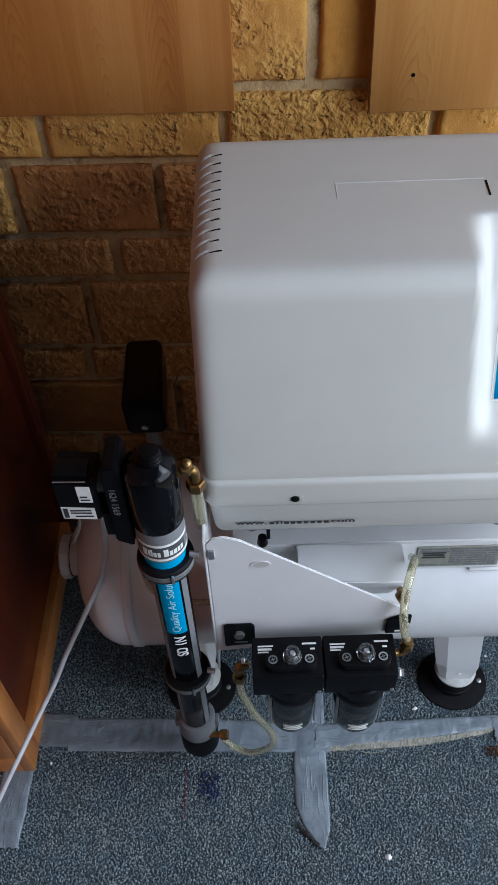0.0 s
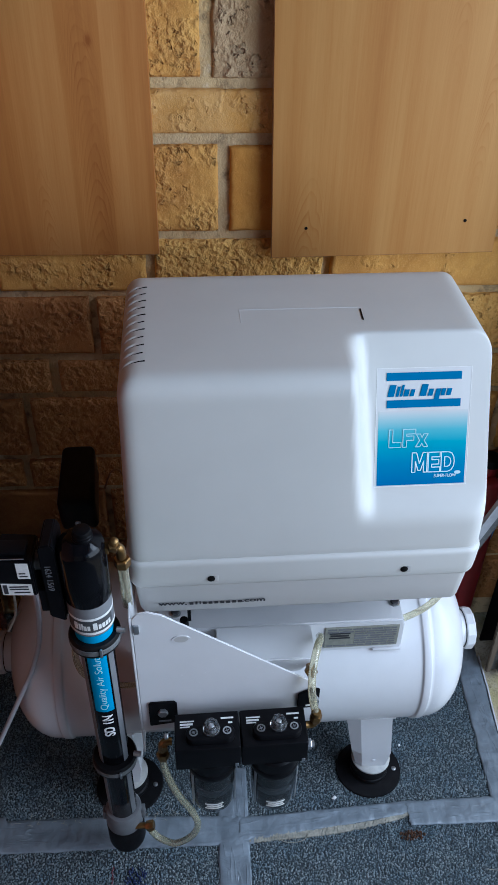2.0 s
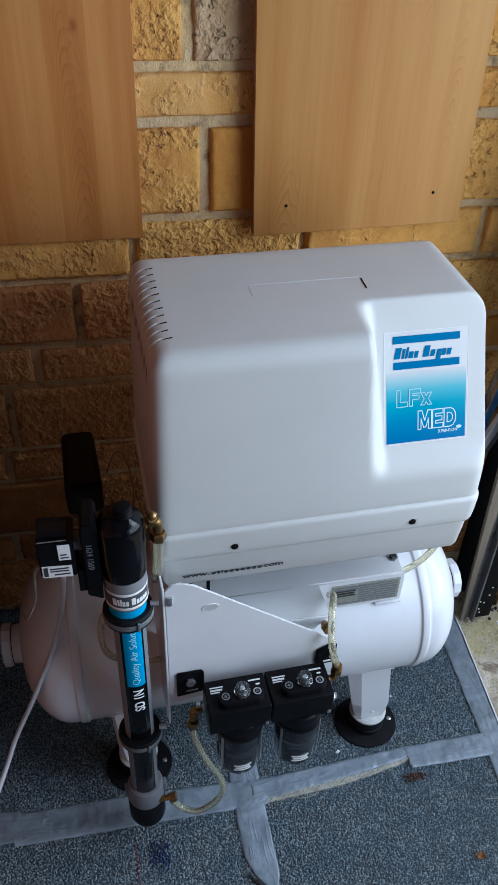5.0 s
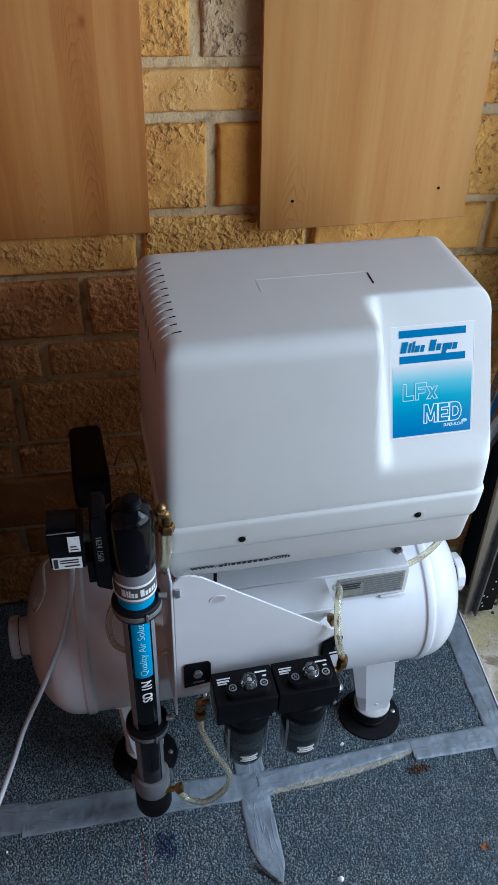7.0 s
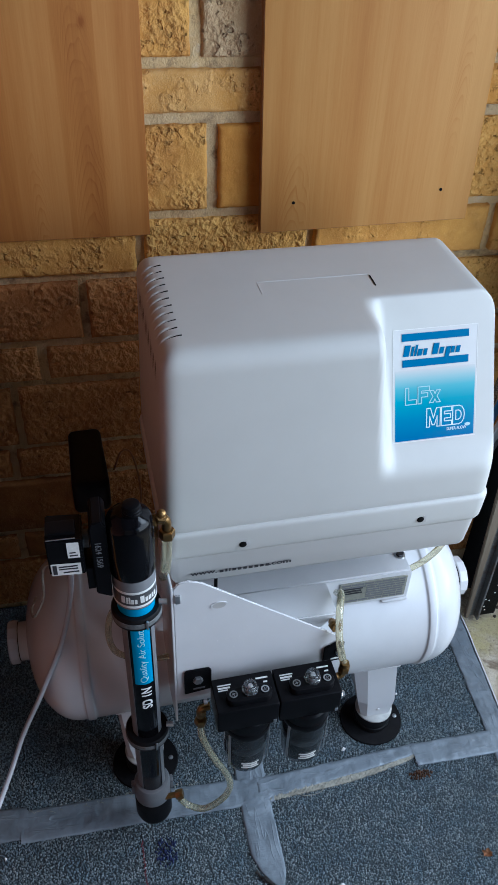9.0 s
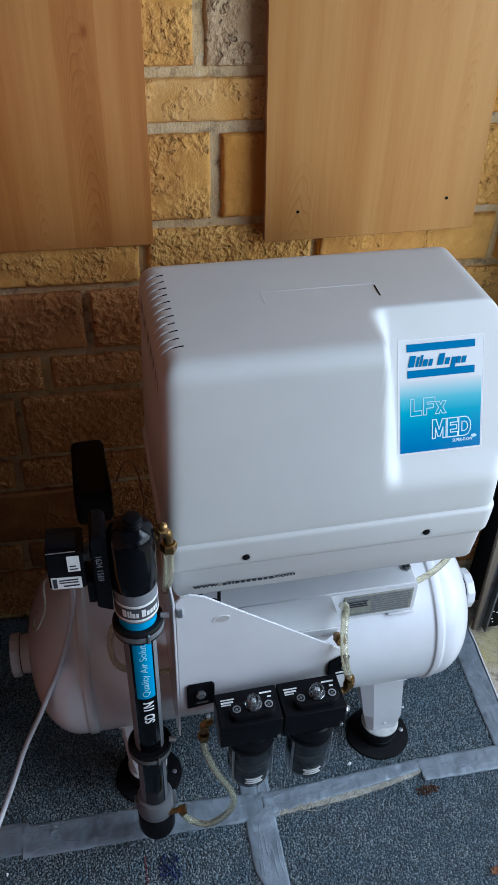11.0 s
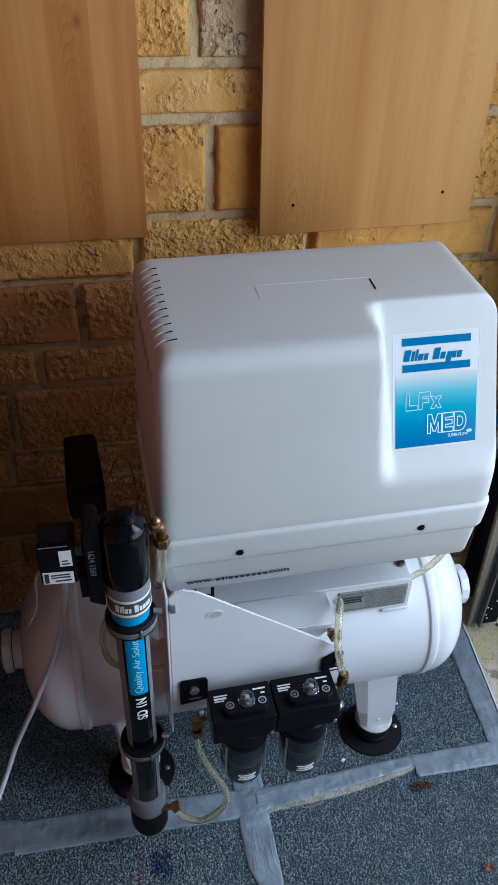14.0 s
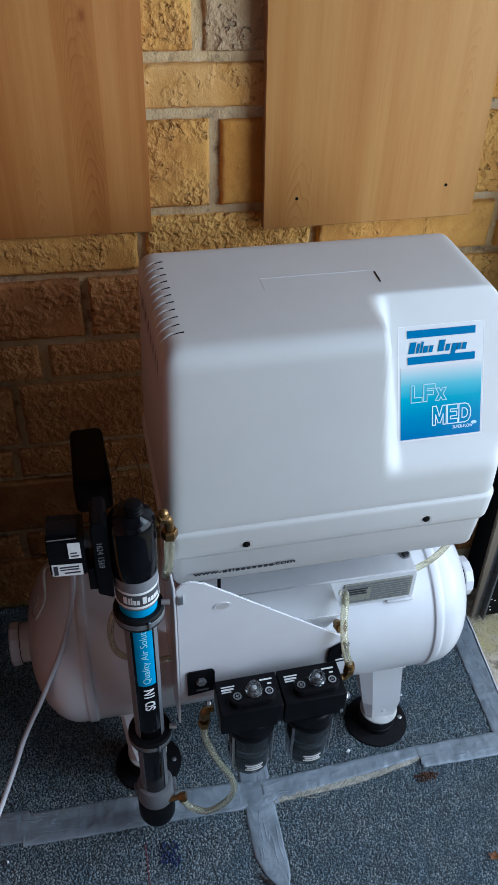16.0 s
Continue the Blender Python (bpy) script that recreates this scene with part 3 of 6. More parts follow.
slab("wall_side_head", (-0.80, 1.10, 1.60), (0.74, 1.22, 2.8), M_LOW_BOUNCE, "plain unseen upper side wall, dark against bounced light", "wall")
for z0, z1, joints in COURSES:
    xs = [-0.78, *joints, 0.735]
    for a, b in zip(xs, xs[1:]):
        ja, jb = rnd.uniform(0.006, 0.010), rnd.uniform(0.006, 0.010)
        if b - a < 0.05:
            continue
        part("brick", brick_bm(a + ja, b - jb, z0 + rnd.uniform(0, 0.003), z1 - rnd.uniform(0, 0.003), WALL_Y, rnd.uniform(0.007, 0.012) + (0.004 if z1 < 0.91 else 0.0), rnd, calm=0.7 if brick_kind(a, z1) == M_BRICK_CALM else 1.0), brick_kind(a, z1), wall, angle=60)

# the pier outside the door
pier = part("wall_outside", rough_sheet(0.742, 2.6, -0.1, 2.8, 0.94, 0.02, 0.003, 9.0, 0.30), M_MORTAR, None, "weathered buff brick wall outside the door")
tagged(pier, category="wall", kind="structure")
for k in range(10):
    z0 = 0.004 + k * 0.075
    off = 0.0 if k % 2 else 0.1125
    for j in range(5):
        a = 0.742 + j * 0.225 - off
        b = a + 0.215
        a = max(a, 0.742)
        part("brick", brick_bm(a, b, z0, z0 + 0.065, 0.94, rnd.uniform(0.004, 0.008), rnd, 0.013), M_BRICK_OUT, pier, angle=60)


def ground_sheet():
    n, x0, x1, y0, y1 = 60, 0.585, 1.75, -0.2, 0.94
    bm = bmesh.new()
    g = [[bm.verts.new((x0 + (x1 - x0) * i / n, y0 + (y1 - y0) * k / n, -0.014 + 0.006 * noise.noise(Vector((i * 0.35, k * 0.35, 2))) + 0.003 * noise.noise(Vector((i * 0.9, k * 0.9, 5))))) for k in range(n + 1)] for i in range(n + 1)]
    for i in range(n):
        for k in range(n):
            bm.faces.new((g[i][k], g[i + 1][k], g[i + 1][k + 1], g[i][k + 1]))
    r = bmesh.ops.extrude_face_region(bm, geom=bm.faces[:])
    for v in (e for e in r["geom"] if isinstance(e, bmesh.types.BMVert)):
        v.co.z = -0.101
    return bm


tagged(part("threshold", ground_sheet(), M_GROUND, None, "mossy stained concrete threshold at the garage door"), category="concrete", kind="structure")
slab("driveway", (1.75, -30, -0.10), (40, 0.94, -0.02), M_GROUND, "concrete driveway outside the garage", "driveway")
slab("driveway_front", (0.585, -30, -0.10), (1.75, -0.2, -0.02), M_GROUND, "concrete driveway outside the garage", "driveway")
for outline in ([(0.810, 0.930), (0.796, 0.905), (0.784, 0.866), (0.90, 0.859), (1.06, 0.845), (1.06, 0.930)], [(0.783, 0.861), (0.776, 0.840), (0.778, 0.812), (0.789, 0.776), (1.06, 0.640), (1.06, 0.840), (0.90, 0.854)],
                [(0.80, 0.764), (0.86, 0.50), (1.06, 0.46), (1.06, 0.628)], [(1.072, 0.928), (1.072, 0.64), (1.4, 0.62), (1.4, 0.928)]):
    flat_up = Matrix(((1, 0, 0, 0), (0, 0, 1, 0), (0, 1, 0, 0), (0, 0, 0, 1)))
    s = part("paving_slab", prism_bm(outline, -0.05, -0.0075, 0.0012, flat_up), M_SLAB, None, "grey weathered paving slab set in the concrete", smooth=False)
    tagged(s, category="paving", group="paving slabs", kind="structure")
tagged(part("slab_joint", prism_bm([(0.808, 0.932), (0.781, 0.862), (0.776, 0.814), (0.786, 0.772), (0.795, 0.764), (0.856, 0.497), (1.07, 0.455), (1.41, 0.61), (1.41, 0.932)], -0.05, -0.0105, 0, flat_up), M_EARTH_SHADE, None, "dark earth in the joints between the slabs", smooth=False), category="joint", kind="structure")


def foot_shadow():
    """Dark crumbs along the outside wall's foot, standing in for its shadow line."""
    r = random.Random(12)
    out = []
    for _ in range(90):
        x, s = r.uniform(0.70, 0.90), r.uniform(0.002, 0.006)
        out.append(lathe_bm([(s, -0.016), (s * 0.8, -0.012 + s * 0.6), (s * 0.2, -0.011 + s)], pose(x, 0.932 - abs(r.gauss(0, 0.008)), 0, 0, 0, r.uniform(0, 90)), 5))
    return join(*out)


tagged(part("wall_foot_shadow", foot_shadow(), M_EARTH_SHADE, None, "dark crumbs for the shadow line along the wall foot", smooth=False), category="dirt", kind="stuff")

# carpet pile: small uneven loops over the part that is walked past
def pile_mesh():
    """Round yarn loops in wavering rows, each a small leaning dome."""
    rr = np.random.RandomState(3)
    step = 0.0033
    xs, ys = np.arange(-0.46, 0.582, step), np.arange(0.26, 1.095, step * 0.9)
    gx, gy = np.meshgrid(xs, ys)
    gx = gx + (np.arange(ys.size)[:, None] % 2) * step / 2
    gx, gy = gx.ravel(), gy.ravel()
    gx, gy = gx + rr.uniform(-0.0018, 0.0018, gx.size), gy + rr.uniform(-0.0018, 0.0018, gy.size)
    keep = (gx < 0.583) & (rr.uniform(0, 1, gx.size) > 0.08)
    gx, gy = gx[keep], gy[keep]
    n = gx.size
    r, h = rr.uniform(0.0011, 0.0022, n), rr.uniform(0.0022, 0.0048, n)
    a0, el = rr.uniform(0, 6.28, n), rr.uniform(0.55, 0.95, n)
    lx, ly = rr.uniform(-0.0011, 0.0011, n), rr.uniform(-0.0011, 0.0011, n)
    v = np.zeros((n, 11, 3))
    for ring, (wide, high, lean) in enumerate(((0.75, 0.0, 0.0), (1.0, 0.62, 0.6))):
        for k in range(5):
            t = k * 2 * math.pi / 5
            u, w = r * wide * 1.2 * math.cos(t), r * wide * el * math.sin(t)
            v[:, ring * 5 + k] = np.stack([gx + lx * lean + u * np.cos(a0) - w * np.sin(a0), gy + ly * lean + u * np.sin(a0) + w * np.cos(a0), h * high - 0.0004], 1)
    v[:, 10] = np.stack([gx + lx, gy + ly, h], 1)
    f = [t for k in range(5) for t in ((k, (k + 1) % 5, 5 + (k + 1) % 5), (k, 5 + (k + 1) % 5, 5 + k), (5 + k, 5 + (k + 1) % 5, 10))]
    faces = (np.array(f)[None] + 11 * np.arange(n)[:, None, None]).reshape(-1, 3)
    me = bpy.data.meshes.new("carpet_pile")
    me.from_pydata(v.reshape(-1, 3).tolist(), [], faces.tolist())
    me.materials.append(M_PILE)
    me.polygons.foreach_set("use_smooth", [True] * len(me.polygons))
    return me


pile = new("carpet_pile", pile_mesh())
pile.parent = carpet
tagged(pile, "short looped blue-grey carpet pile", kind="stuff")


def tape_bm(rows, seed, thick=0.0009, ragged=0.0022, lift=0.0046, curl=0.0):
    """A strip of tape pressed over the pile; rows give its two edges, (x, y, x, y), along the way."""
    cuts = []
    for a, b in zip(rows, rows[1:]):
        n = max(2, int(math.hypot((b[0] + b[2] - a[0] - a[2]) / 2, (b[1] + b[3] - a[1] - a[3]) / 2) / 0.004))
        cuts += [tuple(a[k] + (b[k] - a[k]) * s / n for k in range(4)) for s in range(n)]
    cuts.append(rows[-1])
    nu, nv = len(cuts) - 1, 16
    bm = bmesh.new()
    g = []
    for i, (ax, ay, bx, by) in enumerate(cuts):
        a, b = Vector((ax, ay, 0)), Vector((bx, by, 0))
        w = (b - a).normalized()
        a = a + w * ragged * noise.noise(Vector((ax * 30 + ay * 30, seed, 0)))
        b = b + w * ragged * noise.noise(Vector((bx * 26 + by * 26, seed + 9, 4)))
        d = Vector((-w.y, w.x, 0))
        row = []
        for k in range(nv + 1):
            v = k / nv
            c = a.lerp(b, v)
            if i in (0, nu):
                c = c + d * ragged * 1.6 * noise.noise(Vector((v * 9, seed, 3)))
            z = lift + 0.0011 * noise.noise(Vector((c.x * 34, c.y * 34, seed))) + 0.0007 * noise.noise(Vector((c.x * 170, c.y * 60, seed)))
            z += 0.0016 * max(0, noise.noise(Vector((i * 0.36, v * 1.6, seed + 2)))) - 0.0016 * abs(2 * v - 1) ** 8
            z += curl * max(0, i / nu - 0.86) ** 2 * 50
            row.append(bm.verts.new((c.x, c.y, max(0.0012, z))))
        g.append(row)
    for i in range(nu):
        for k in range(nv):
            bm.faces.new((g[i][k], g[i + 1][k], g[i + 1][k + 1], g[i][k + 1]))
    r = bmesh.ops.extrude_face_region(bm, geom=bm.faces[:])
    for v in (e for e in r["geom"] if isinstance(e, bmesh.types.BMVert)):
        v.co.z += thick
    return bm


def tape(rows, seed, label, **kw):
    across = abs(rows[-1][0] - rows[0][0]) < abs(rows[-1][1] - rows[0][1])
    return tagged(part("duct_tape", tape_bm(rows, seed, **kw), M_TAPE_LONG if across else M_TAPE, None, label, angle=80), category="tape", group="duct tape strips")


SEAM = "silver duct tape over a carpet seam, creased"
tape([(-0.400, 0.566, -0.400, 0.626), (-0.333, 0.563, -0.335, 0.622)], 7.0, SEAM, lift=0.0052)
seam = tape([(-0.345, 0.557, -0.345, 0.616), (-0.10, 0.557, -0.10, 0.615), (0.112, 0.556, 0.112, 0.606)], 1.0, SEAM)
tape([(0.085, 0.560, 0.085, 0.604), (0.195, 0.572, 0.195, 0.610), (0.288, 0.583, 0.288, 0.616), (0.405, 0.600, 0.405, 0.623)], 2.0, SEAM, lift=0.0050, ragged=0.001)
tape([(0.398, 0.576, 0.398, 0.622), (0.566, 0.576, 0.566, 0.624)], 3.0, SEAM, lift=0.0056)
tape([(0.048, 0.70, 0.104, 0.70), (0.048, 0.57, 0.104, 0.57), (0.049, 0.470, 0.105, 0.452), (0.062, 0.438, 0.105, 0.430), (0.086, 0.404, 0.096, 0.401)], 4.0, "silver duct tape over a seam with a curled torn end", lift=0.0042, curl=0.003)
tape([(0.572, 0.97, 0.622, 0.97), (0.568, 0.85, 0.618, 0.85), (0.560, 0.622, 0.604, 0.622), (0.552, 0.50, 0.592, 0.50), (0.544, 0.40, 0.580, 0.39), (0.538, 0.28, 0.574, 0.28)], 5.0, "silver duct tape binding the carpet edge")
tape([(-0.452, 0.53, -0.398, 0.53), (-0.452, 0.40, -0.400, 0.40)], 6.0, "silver duct tape beside the wooden cabinet")


def frayed_threads():
    """Short pale yarns that stick out along the far edge of the seam tape."""
    r = random.Random(21)
    out = []
    for k in range(46):
        x = r.uniform(-0.33, -0.02) if k % 4 else r.uniform(-0.16, -0.04)
        y = 0.615 + r.uniform(-0.010, 0.004)
        a, n = r.uniform(-0.6, 3.6), r.uniform(0.004, 0.013)
        dx, dy = n * math.cos(a), n * math.sin(a)
        out.append(tube_bm([(x, y, 0.0052), (x + dx * 0.5 + r.uniform(-0.002, 0.002), y + dy * 0.5, 0.0066 + r.uniform(0, 0.002)), (x + dx, y + dy, 0.0056)], 0.00042, 4, 3))
    return join(*out)


part("loose_threads", frayed_threads(), M_FRINGE, seam, "short pale frayed yarns")


def edge_strip():
    bm = bmesh.new()
    pts = [(float(np.interp(0.28 + k * 0.02, (0.28, 0.40, 0.50, 0.624, 0.856, 0.95), (0.577, 0.583, 0.595, 0.607, 0.622, 0.626))) - 0.003 + 0.001 * noise.noise(Vector((k * 0.4, 0, 0))), 0.28 + k * 0.02) for k in range(34)]
    lo = [(bm.verts.new((x, y, -0.012)), bm.verts.new((x + 0.0050, y, -0.012)), bm.verts.new((x + 0.0040, y, 0.0045)), bm.verts.new((x, y, 0.0068))) for x, y in pts]
    for a, b in zip(lo, lo[1:]):
        for k in range(4):
            bm.faces.new((a[k], a[(k + 1) % 4], b[(k + 1) % 4], b[k]))
    bm.faces.new(lo[0])
    bm.faces.new(lo[-1][::-1])
    return bm


tagged(part("carpet_edge_trim", edge_strip(), M_CABLE, None, "pale worn edge strip between carpet and concrete"), category="trim", kind="structure")


def fringe_bm():
    """The woven backing that shows along the cut carpet: a row of small ribs."""
    r = random.Random(5)
    out = []
    n = 120
    for k in range(n):
        u = k / (n - 1)
        x = 0.105 + u * 0.298
        y = 0.5585 + 0.012 * u + 0.026 * u ** 3 + 0.0012 * noise.noise(Vector((u * 7, 0, 1)))
        w = (0.0085 + 0.005 * math.sin(math.pi * min(1.0, u * 1.3))) * r.uniform(0.92, 1.08)
        b = box_bm((x - 0.0012, y + r.uniform(-0.0009, 0.0009), 0.002), (x + 0.0010 + r.uniform(-0.0003, 0.0003), y + w, 0.0050 + r.uniform(-0.0005, 0.0005)), 0)
        out.append(b)
    return join(*out)


tagged(part("carpet_fringe", fringe_bm(), M_FRINGE, None, "cream woven carpet backing, frayed along the tape"), category="carpet fringe", kind="stuff")


def torn_curl():
    """The torn underside of the tape's end, rolled back and dark with dirt."""
    bm = bmesh.new()
    rows = []
    for i in range(15):
        u = i / 14
        c = Vector((0.052 + 0.034 * u, 0.438 - 0.032 * u + 0.006 * noise.noise(Vector((u * 6, 1, 0))), 0.006))
        rr = 0.0030 + 0.0030 * noise.noise(Vector((u * 9, 3, 0)))
        rows.append([bm.verts.new(c + Vector((-0.68 * math.cos(a) * rr, -0.73 * math.cos(a) * rr, math.sin(a) * rr))) for a in [0.3 * k - 0.6 for k in range(14)]])
    for a, b in zip(rows, rows[1:]):
        for k in range(13):
            bm.faces.new((a[k], a[k + 1], b[k + 1], b[k]))
    bmesh.ops.solidify(bm, geom=bm.faces[:], thickness=0.0006)
    return bm


tagged(part("tape_curl", torn_curl(), M_DIRTTAPE, None, "dark dirty curled end torn from the duct tape", angle=80), category="tape", group="duct tape strips")


def stain(name, x, y, w, h, seed, mat, label, n=40):
    r = random.Random(seed)
    bms = []
    for _ in range(n):
        a, d = r.uniform(0, 6.28), r.random() ** 0.7
        s = r.uniform(0.0007, 0.0022)
        cx, cy = x + w * d * math.cos(a), y + h * d * math.sin(a)
        bms.append(lathe_bm([(s, 0.001), (s * 0.8, 0.0052), (s * 0.2, 0.0062)], pose(cx, cy, 0, 0, 0, r.uniform(0, 90)), 5))
    return tagged(part(name, join(*bms), mat, None, label), category="stain", kind="stuff")


stain("rust_flakes", 0.398, 0.560, 0.024, 0.009, 3, M_STAIN, "brown rust flakes trodden into the carpet", 110)
stain("ink_spot", -0.094, 0.500, 0.020, 0.026, 8, M_INKBLUE, "faint dark blue ink spot on the carpet", 110)


def crumpled_leaf(x, y, size, seed):
    """A dry leaf: a few curled lobes round a bent rib."""
    r = random.Random(seed)
    lobes = []
    for a in (10, 75, 150, 215, 300):
        bm = bmesh.new()
        ln, wd = size * r.uniform(0.7, 1.15), size * r.uniform(0.28, 0.4)
        m = pose(x, y, 0.006, r.uniform(-12, 12), -r.uniform(8, 34), a + r.uniform(-12, 12))
        rows = []
        for i in range(6):
            u = i / 5
            w = wd * math.sin(math.pi * (0.12 + 0.86 * u)) ** 0.7
            rows.append([bm.verts.new(m @ Vector((ln * u, w * k, 0.0012 * k * k + 0.0010 * noise.noise(Vector((u * 4, k * 2, a)))))) for k in (-1, -0.5, 0, 0.5, 1)])
        for p, q in zip(rows, rows[1:]):
            for k in range(4):
                bm.faces.new((p[k], p[k + 1], q[k + 1], q[k]))
        bmesh.ops.solidify(bm, geom=bm.faces[:], thickness=0.0004)
        lobes.append(bm)
    return join(*lobes)


tagged(part("dead_leaf", crumpled_leaf(0.463, 0.397, 0.0115, 4), M_LEAF, None, "small crumpled dry brown leaf on the carpet"), category="leaf")
for pts in ([(0.150, 0.566, 0.006), (0.165, 0.557, 0.0062), (0.180, 0.5545, 0.006), (0.197, 0.556, 0.0075), (0.2085, 0.564, 0.008), (0.2155, 0.574, 0.006)],
            [(0.515, 0.4945, 0.006), (0.531, 0.4915, 0.007), (0.547, 0.489, 0.0075), (0.556, 0.482, 0.0065), (0.5605, 0.476, 0.006)]):
    tagged(part("loose_thread", tube_bm(pts, 0.0006, 6), M_FRINGE, None, "fine cream thread pulled from the carpet backing"), category="thread", group="loose threads")


def red_line():
    r = random.Random(6)
    return join(*[lathe_bm([(0.0012, 0.001), (0.0010, 0.0034), (0.0003, 0.0040)], pose(-0.136 + 0.002 * k / 40 + r.uniform(-0.0018, 0.0018), 0.526 - 0.078 * k / 40, 0), 5) for k in range(41)])


tagged(part("red_yarn_line", red_line(), M_REDYARN, None, "thin row of red tufts in the blue-grey carpet"), category="carpet mark", kind="stuff")


def chip(x, y, s, seed):
    r = random.Random(seed)
    bm = lathe_bm([(s * 0.7, 0.002), (s, 0.005), (s * 0.6, 0.0085), (s * 0.1, 0.0095)], None, 7)
    for v in bm.verts:
        v.co.x *= r.uniform(0.6, 1.5)
        v.co.y *= r.uniform(0.5, 1.2)
    bm.transform(pose(x, y, 0, 0, 0, r.uniform(0, 180)))
    tagged(part("plaster_chip", bm, M_WHITE, None, "small white plaster chip lying on the floor", smooth=False), category="debris", group="plaster chips")


chip(0.266, 0.634, 0.0045, 1)
chip(0.195, 0.390, 0.0055, 2)
chip(0.408, 0.735, 0.0022, 3)
chip(-0.37, 0.535, 0.0025, 4)
chip(0.714, 0.878, 0.005, 5)


# ---- boards hung on the wall ----
def board(name, x0, x1, z0, z1, y0, thick, turn, label, holes=(), veneer=None):
    c = Vector(((x0 + x1) / 2, y0, z0))
    m = Matrix.Translation(c) @ pose(0, 0, 0, 0, turn, 0) @ Matrix.Translation(-c)
    t = thing(name, (c.x, y0 + thick, z0), label, "wall board", "beech boards")
    part("board", box_bm((x0, y0, z0), (x1, y0 + thick, z1), 0.0008, 2, m), veneer or M_BEECH, t)
    part("edge_band", join(box_bm((x0 - 0.0008, y0 + 0.001, z0), (x0 + 0.0006, y0 + thick - 0.001, z1), 0, m=m), box_bm((x0, y0 + 0.001, z0 - 0.0008), (x1, y0 + thick - 0.001, z0 + 0.0006), 0, m=m)), M_EDGE, t, "dark raw edge")
    for hx, hz in holes:
        part("screw_hole", lathe_bm([(0.0001, 0.0), (0.0026, 0.0), (0.0026, 0.0006), (0.0001, 0.0006)], m @ pose(hx, y0, hz, 90), 14), M_SLOT, t, "dark drilled screw hole")
    return t


board("wall_board", 0.151, 0.507, 0.893, 1.75, 1.065, 0.018, -1.2, "pale beech veneer board fixed to the brick wall", ((0.204, 0.941), (0.454, 0.947)))
board("wall_board", -0.62, -0.0285, 0.890, 1.75, 1.079, 0.018, 0.0, "reddish beech veneer board on the brick wall, toned darker for weaker light", (), M_BEECH_DIM)
hook = thing("wall_hook", (-0.235, 1.075, 1.21), "black rounded plastic handle hanging on the beech board", "handle")
part("grip", tube_bm([(-0.236, 1.046, 1.36), (-0.232, 1.043, 1.29), (-0.226, 1.042, 1.225), (-0.2245, 1.046, 1.212)], lambda u: 0.0085 if u < 0.93 else 0.007, 12), M_BLACK, hook)
part("bracket", box_bm((-0.262, 1.05, 1.214), (-0.234, 1.079, 1.36), 0.003), M_BLACK, hook)

# ---- the wooden cabinet beside the compressor ----
cab = thing("wooden_cabinet", (-0.66, 0.79, 0.0), "reddish stained cabinet with orange varnished framed side", "cabinet")
CT = pose(-0.395, 0.525, 0, 0, 0, 1.5) @ pose(0.395, -0.525, 0)
part("carcass", box_bm((-0.93, 0.540, 0.004), (-0.411, 1.045, 0.80), 0.002, m=CT), M_MAHOG, cab, "dark red mahogany panel")
for n, lo, hi in (("bottom_rail", (-0.413, 0.566, 0.004), (-0.395, 1.010, 0.062)), ("top_rail", (-0.413, 0.566, 0.735), (-0.395, 1.010, 0.805)),
                  ("front_stile", (-0.413, 0.522, 0.004), (-0.395, 0.565, 0.805)), ("rear_stile", (-0.413, 1.011, 0.004), (-0.395, 1.050, 0.805))):
    part(n, box_bm(lo, hi, 0.003, m=CT), M_PINE if n in ("bottom_rail", "front_stile") else M_MAHOG, cab, "orange varnished pine" if n in ("bottom_rail", "front_stile") else "dark stained rail")
part("front_frame", join(box_bm((-0.93, 0.522, 0.004), (-0.414, 0.539, 0.06), 0.002, m=CT), box_bm((-0.46, 0.522, 0.061), (-0.414, 0.539, 0.80), 0.002, m=CT)), M_PINE, cab)
part("top", box_bm((-0.95, 0.51, 0.806), (-0.388, 1.06, 0.826), 0.004, m=CT), M_PINE, cab, "orange varnished pine top")


# ---- the compressor ----
comp = thing("air_compressor", (0.10, 0.77, 0.0), "white and grey air compressor on a horizontal tank", "compressor")
YAW = pose(0.17, 0.625, 0) @ pose(0, 0, 0, 0, 0, 1.5) @ pose(-0.17, -0.625, 0)
PAD_N, PAD_P = Vector((0, -0.922, 0.386)), Vector((0, 0.678, 0.835))


